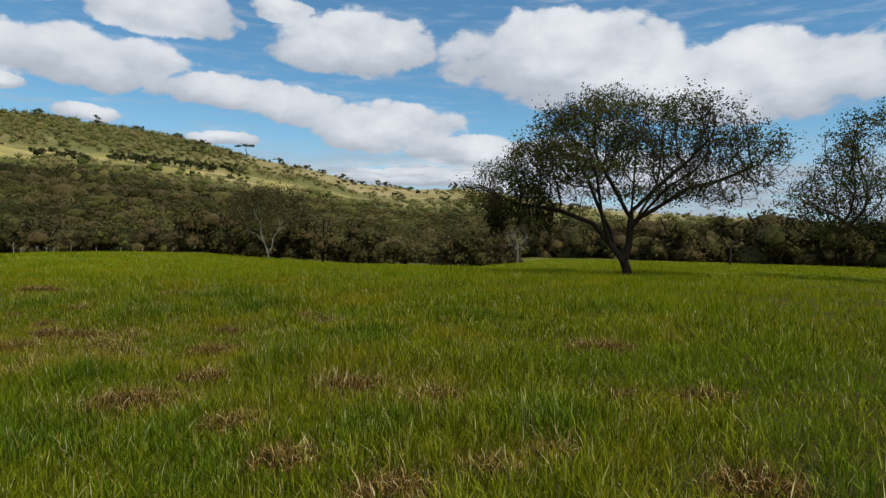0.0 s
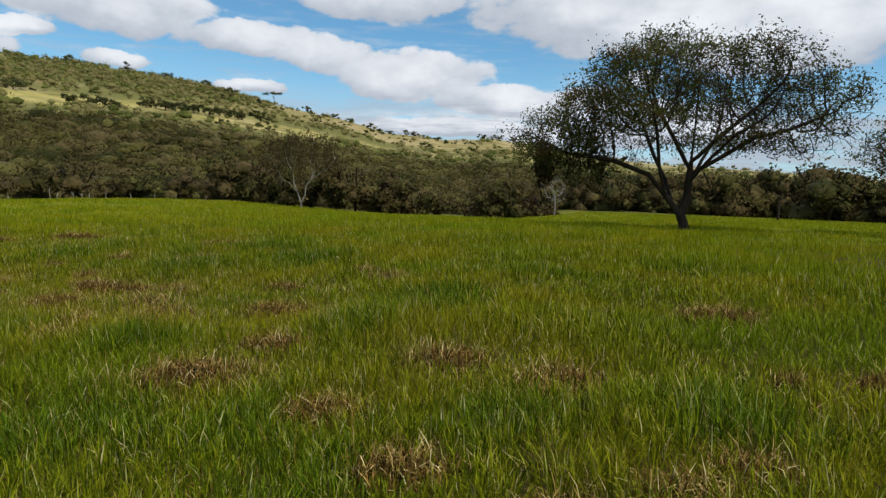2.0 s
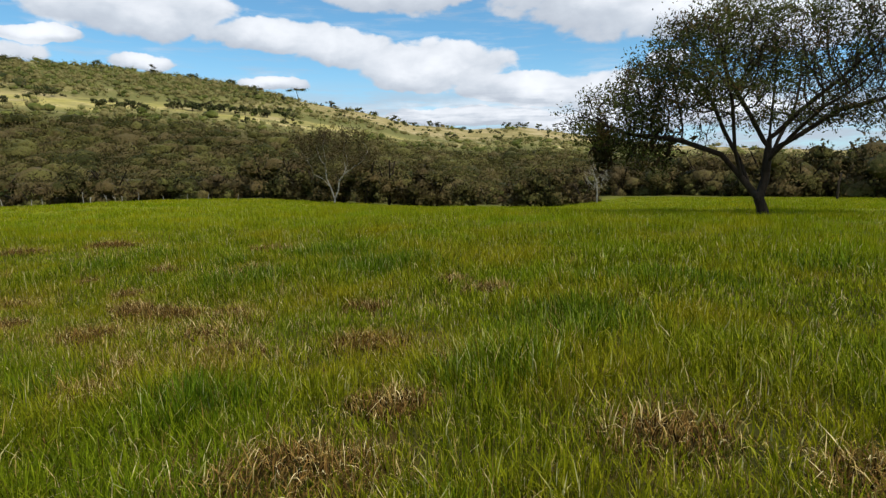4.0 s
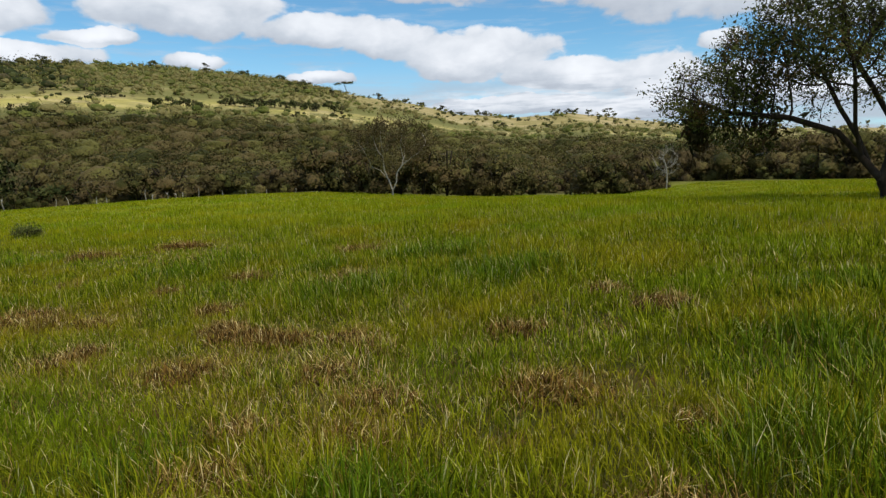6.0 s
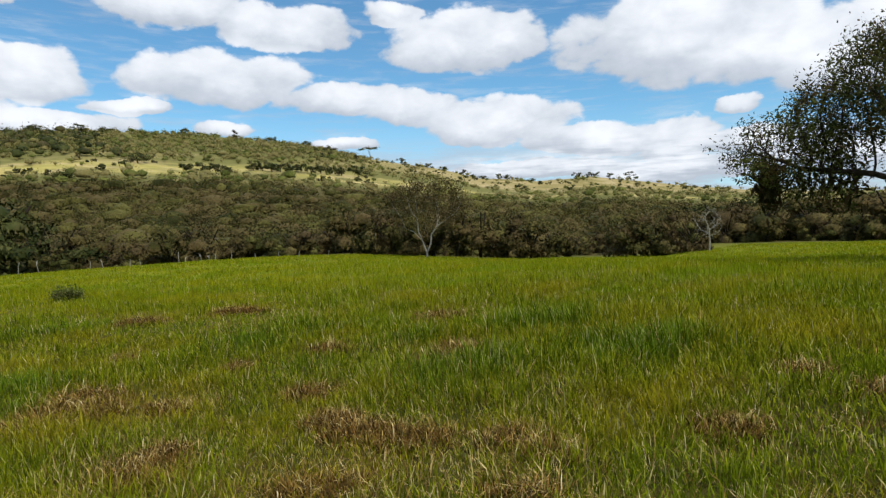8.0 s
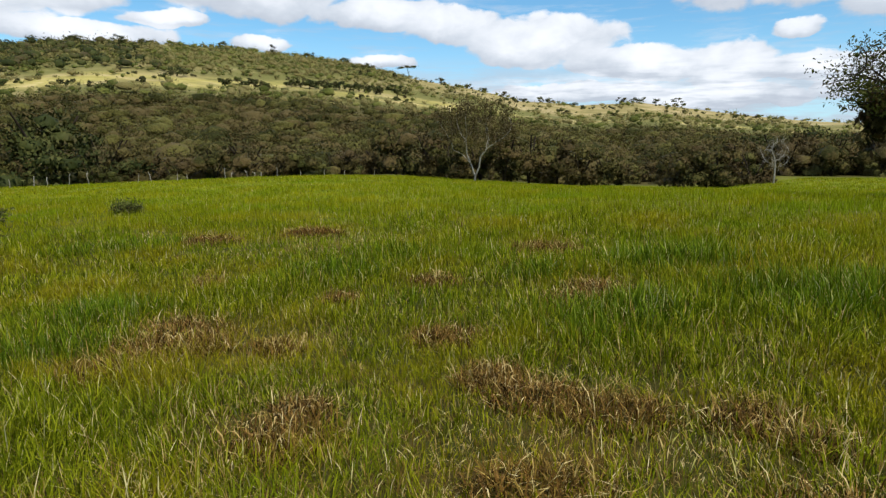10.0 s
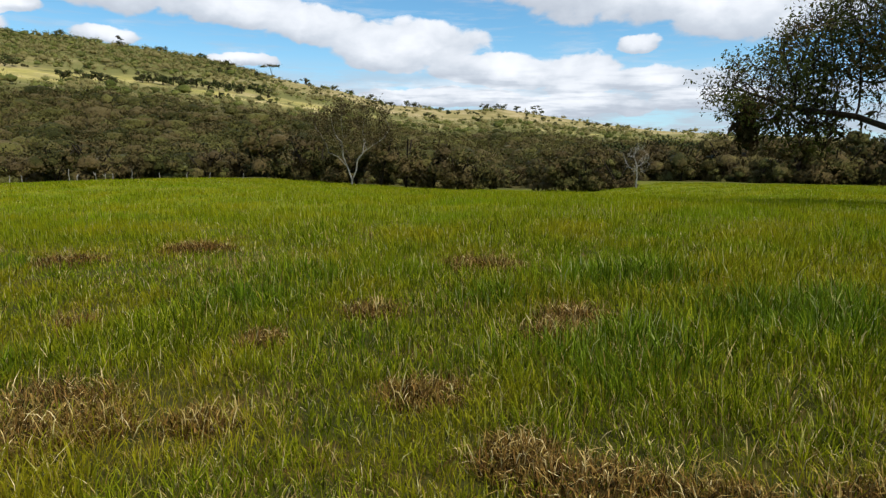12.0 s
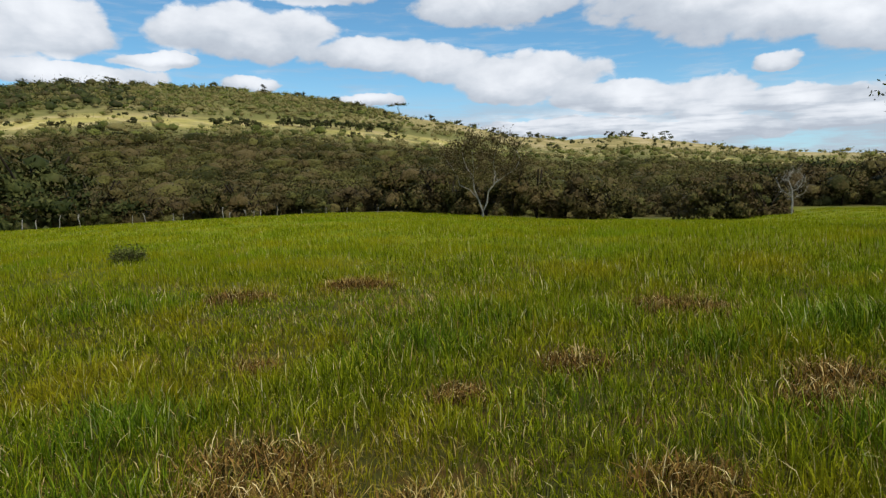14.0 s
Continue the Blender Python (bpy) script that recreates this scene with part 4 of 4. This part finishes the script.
def fence_post(x, y, h, lean, fork):
    ob = base("fence_post", pose(x, y, height_at(x, y), lean, lean * 0.7, 50 * x), "crooked weathered wooden fence post at the field edge", "fence post", "posts of the field fence")
    pts = np.array([(0.01, 0.0, h * 0.35), (-0.02, 0.015, h * 0.7), (0.015, 0.0, h)])
    pieces = [limb_tubes(pts, np.array([-1, 0, 1]), np.array([0, 0, -0.3]), 0.024, 2.0, 7)[:2]]
    top = np.array([[0.015 + 0.021 * math.cos(i * 0.9), 0.021 * math.sin(i * 0.9), h + 0.01] for i in range(7)])
    pieces.append((np.vstack([top, [[0.015, 0, h + 0.03]]]), np.array([[i, (i + 1) % 7, 7] for i in range(7)])))
    if fork:
        q = np.array([(0.12, 0.02, h * 0.86), (0.20, 0.02, h * 1.08)])
        pieces.append(limb_tubes(q, np.array([-1, 0]), pts[1], 0.02, 2.0, 5)[:2])
    part("post", tri_mesh("post", *join(*pieces), PALE_WOOD, True), ob)


for x, y, h, lean, fork in (
    (-39.65, 37.96, 0.72, -6.8, 0),
    (-39.21, 38.97, 0.68, 1.1, 0),
    (-38.85, 39.84, 0.75, -3.4, 1),
    (-37.76, 40.31, 0.73, 2.7, 0),
    (-37.31, 41.23, 0.52, 3.3, 0),
    (-36.1, 41.74, 0.68, -11.3, 0),
    (-35.8, 42.46, 0.6, -12.7, 0),
    (-35.14, 43.49, 0.8, 8.8, 0),
    (-33.98, 43.85, 0.77, -6.3, 1),
    (-31.92, 45.88, 0.58, -6.9, 0),
    (-30.99, 45.97, 0.68, 12.9, 0),
    (-29.87, 47.12, 0.5, -0.8, 0),
    (-29.51, 47.74, 0.51, 8.7, 0),
    (-27.18, 48.59, 0.83, -0.6, 0),
    (-26.98, 49.07, 0.47, 3.6, 1),
    (-25.82, 49.16, 0.52, -9.1, 1),
    (-25.52, 49.67, 0.42, 3.5, 1),
    (-25.28, 50.16, 0.46, 9.6, 0),
    (-24.09, 50.21, 0.72, 0.6, 0),
    (-22.74, 51.18, 0.42, 6.3, 0),
    (-21.06, 51.35, 0.42, 4.5, 0),
    (-17.81, 52.83, 0.42, -11.3, 0),
    (-19.95, 52.46, 0.42, 6.7, 0),
):
    fence_post(x, y, h, lean, fork)


def ridge_tree(x, y, h, w, flat):
    ob = base("ridge_tree", spot(x, y, 70 * x, 1.0, 0.3), "small dark flat-crowned tree on the skyline of the hill" if flat < 0.4 else "dark round-crowned tree on the dry hillside", "tree", "trees on the hill")
    part("trunk", stems_mesh("trunk", h, w * 0.8, 3, 0.10, BARK), ob)
    part("crown", shrub_mesh("crown", h * 1.1, w * 1.15, 420, 0.32, RIDGE_LEAVES, 9, flat, 0.42, 0.76 if flat < 0.3 else 0.3), ob)


for x, y, h, w, flat in (
    (-225.72, 469.6, 8, 6.5, 0.4),
    (-127.92, 497.65, 11, 15, 0.29),
    (-104.21, 503.05, 6, 6, 0.5),
    (-85.23, 509.56, 4.5, 8, 0.5),
    (-71.8, 508.52, 4, 6, 0.5),
    (-57.06, 513.31, 5, 5, 0.5),
    (-41.8, 511.68, 3.5, 6, 0.5),
    (-29.25, 515.46, 5.5, 5, 0.4),
    (-22.48, 515.76, 4.5, 6, 0.5),
    (-4.09, 513.09, 4, 8, 0.5),
    (32.13, 511.8, 6, 7, 0.5),
    (42.13, 513.99, 5, 8, 0.5),
    (70.53, 510.59, 8, 7, 0.35),
    (55.22, 509.61, 5, 5, 0.5),
    (-358.56, 367.7, 6, 6, 0.5),
    (-348.65, 377.21, 7, 7, 0.5),
    (-331.9, 396.1, 6, 8, 0.5),
    (-311.35, 412.57, 7, 9, 0.4),
    (-378.05, 347.39, 8, 6, 0.5),
    (-298.82, 421.8, 5, 10, 0.4),
    (-254.19, 450.22, 6, 8, 0.5),
    (-200.15, 476.7, 5, 9, 0.5),
    (-175.48, 486.28, 5, 8, 0.5),
    (-157.73, 489.13, 5, 8, 0.5),
    (-150.67, 269.8, 4.5, 6, 0.6),
    (-144.88, 269.56, 5, 7, 0.6),
    (-140.27, 273.11, 5.5, 7, 0.6),
    (-137.35, 276.83, 4, 5, 0.6),
    (-134.32, 298.16, 4.5, 5, 0.6),
    (-131.37, 301.65, 5, 5.5, 0.6),
    (-126.79, 301.43, 4.5, 5, 0.6),
    (-123.72, 304.85, 5, 6, 0.6),
    (-119.33, 306.59, 4.5, 5, 0.6),
    (-115.33, 310.23, 5, 6, 0.6),
    (-109.91, 310.06, 4.5, 5, 0.6),
    (-106.31, 313.41, 5, 6, 0.6),
    (-102.63, 316.72, 4.2, 5, 0.6),
    (-97.5, 319.36, 5, 7, 0.6),
    (-90.58, 326.53, 4.5, 6, 0.6),
    (-184.82, 284.15, 5, 10, 0.6),
    (-164.68, 209.95, 5, 8, 0.6),
    (-186.38, 179.09, 5, 9, 0.6),
):
    ridge_tree(x, y, h, w, flat)


def build_hill_bushes():
    """Single dark bushes dotted over the bare upper slope."""
    kinds = []
    for h, w in ((3.0, 4.2), (2.4, 4.6), (3.6, 4.0), (2.0, 3.2)):
        ob = base("hill_bush", pose(0, -400, 0), "small dark bush dotted on the dry upper slope", "bush", "bushes on the upper slope")
        part("stem", stems_mesh("stem", h, w * 0.6, 3, 0.06), ob)
        part("crown", shrub_mesh("crown", h, w, 200, 0.26, RIDGE_LEAVES, 6, 0.6, 0.7), ob)
        kinds.append(ob)
    for i in range(150):
        az, r = rng.uniform(-20, 16) if i % 3 else rng.uniform(-46, -14), rng.uniform(285, 360) if i % 3 == 0 else rng.uniform(380, 512)
        m = spot(r * math.sin(radians(az)), 6 + r * math.cos(radians(az)), rng.uniform(0, 360), rng.uniform(0.6, 1.25), 0.2)
        if i < 4:
            kinds[i].matrix_basis = m
        else:
            copy_thing(kinds[i % 4], m)


build_hill_bushes()


def build_woods(name, label, leaves, n, r0, r1, power, tall, keep_rule, cards, size0, size1, spread=(1.1, 2.0)):
    """Scrub forest on the hill, too many bushes to count."""
    az = rng.uniform(-68, 64, n)
    r = r0 + (r1 - r0) * rng.random(n) ** power
    p = np.column_stack([r * np.sin(np.radians(az)), 6 + r * np.cos(np.radians(az))])
    keep = rng.random(n) < keep_rule(p, r, az)
    p, r = p[keep], r[keep]
    z = height(p[:, 0], p[:, 1])
    h = rng.uniform(*tall, len(p)) * np.where(rng.random(len(p)) < 0.08, 1.4, 1.0)
    wide = h * rng.uniform(*spread, len(p))
    mid, rad = np.column_stack([p, z + h * 0.42]), np.column_stack([wide, wide * rng.uniform(0.8, 1.2, len(p)), h]) * 0.5
    near = r < r0 + 0.3 * (r1 - r0)
    mid, rad, r, h = (np.concatenate([q[near], q[~near]]) for q in (mid, rad, r, h))
    k = int(near.sum())
    full = rng.uniform(0.40, 0.60, (len(p), 1))
    close, away = lumps(mid[:k], (rad * full)[:k], 2), lumps(mid[k:], (rad * full)[k:], 1)
    idx = np.repeat(np.arange(len(p)), np.interp(r, [r0, r0 + 0.25 * (r1 - r0), r1], [cards[0], 0.55 * cards[0], cards[1]]).astype(int))
    q = rng.normal(0, 1, (len(idx), 3))
    q[:, 2] = np.abs(q[:, 2]) * 1.1 - 0.25
    q /= np.linalg.norm(q, axis=1)[:, None]
    c = mid[idx] + q * rad[idx] * (0.5 + 0.68 * rng.random(len(idx)))[:, None] + rng.normal(0, 0.08, (len(idx), 3)) * h[idx][:, None]
    size = np.interp(r, [r0, r1], [size0, size1])[idx]
    normals = np.concatenate([crown_normals(close[0], mid[:k], q[:0], 3), crown_normals(away[0], mid[k:], q, 3)])
    tagged(new(name, tri_mesh(name, *join(close, away, leaf_tris(c, size, q)), leaves, True, normals)), label, "forest", kind="stuff")


def lower_rule(p, r, az):
    return np.clip(1.5 - 1.3 * (0.6 * value_noise(p, 0.035, 32) + 0.4 * value_noise(p, 0.09, 35)), 0.15, 1.0)


def upper_rule(p, r, az):
    wob = r + 22 * (value_noise(p, 0.03, 31) - 0.5) + 16 * (value_noise(p, 0.08, 33) - 0.5)
    terrace = soft_step(wob, 284, 296) * (1 - soft_step(wob, 342, 352)) * soft_step(value_noise(p, 0.022, 36), 0.2, 0.42)
    bare = soft_step(wob, 385, 425) * soft_step(az, -19, -12)
    crest = 0.5 * soft_step(wob, 346, 366) * (1 - soft_step(az, -19, -12))
    return np.clip(0.80 + crest - 0.66 * terrace - 0.50 * bare - 0.75 * value_noise(p, 0.03, 34), 0.05, 1.0)


def dark_rule(p, r, az):
    edge = az + 6 * (value_noise(p, 0.02, 41) - 0.5) + 0.03 * (r - 430)
    return (1 - soft_step(edge, -39, -33)) * np.clip(1.3 - 0.6 * value_noise(p, 0.04, 42), 0, 1)


build_woods("crest_woods", "dark green closed forest below the hill's crest", RIDGE_LEAVES, 2600, 345, 545, 0.9, (3.0, 6.5), dark_rule, (40, 30), 0.4, 0.6)
build_woods("lower_woods", "dense brown-green scrub forest on the lower slope, coloured darker for cloud shade", SHADED_WOODS_LEAVES, 5200, 72, 232, 0.8, (1.8, 4.6), lower_rule, (200, 56), 0.155, 0.29, (1.3, 2.6))
build_woods("upper_woods", "grey-green scrub forest on the upper hill, coloured paler for sunlight", HILL_LEAVES, 15000, 225, 545, 0.75, (1.2, 3.8), upper_rule, (44, 20), 0.24, 0.45, (1.2, 2.2))
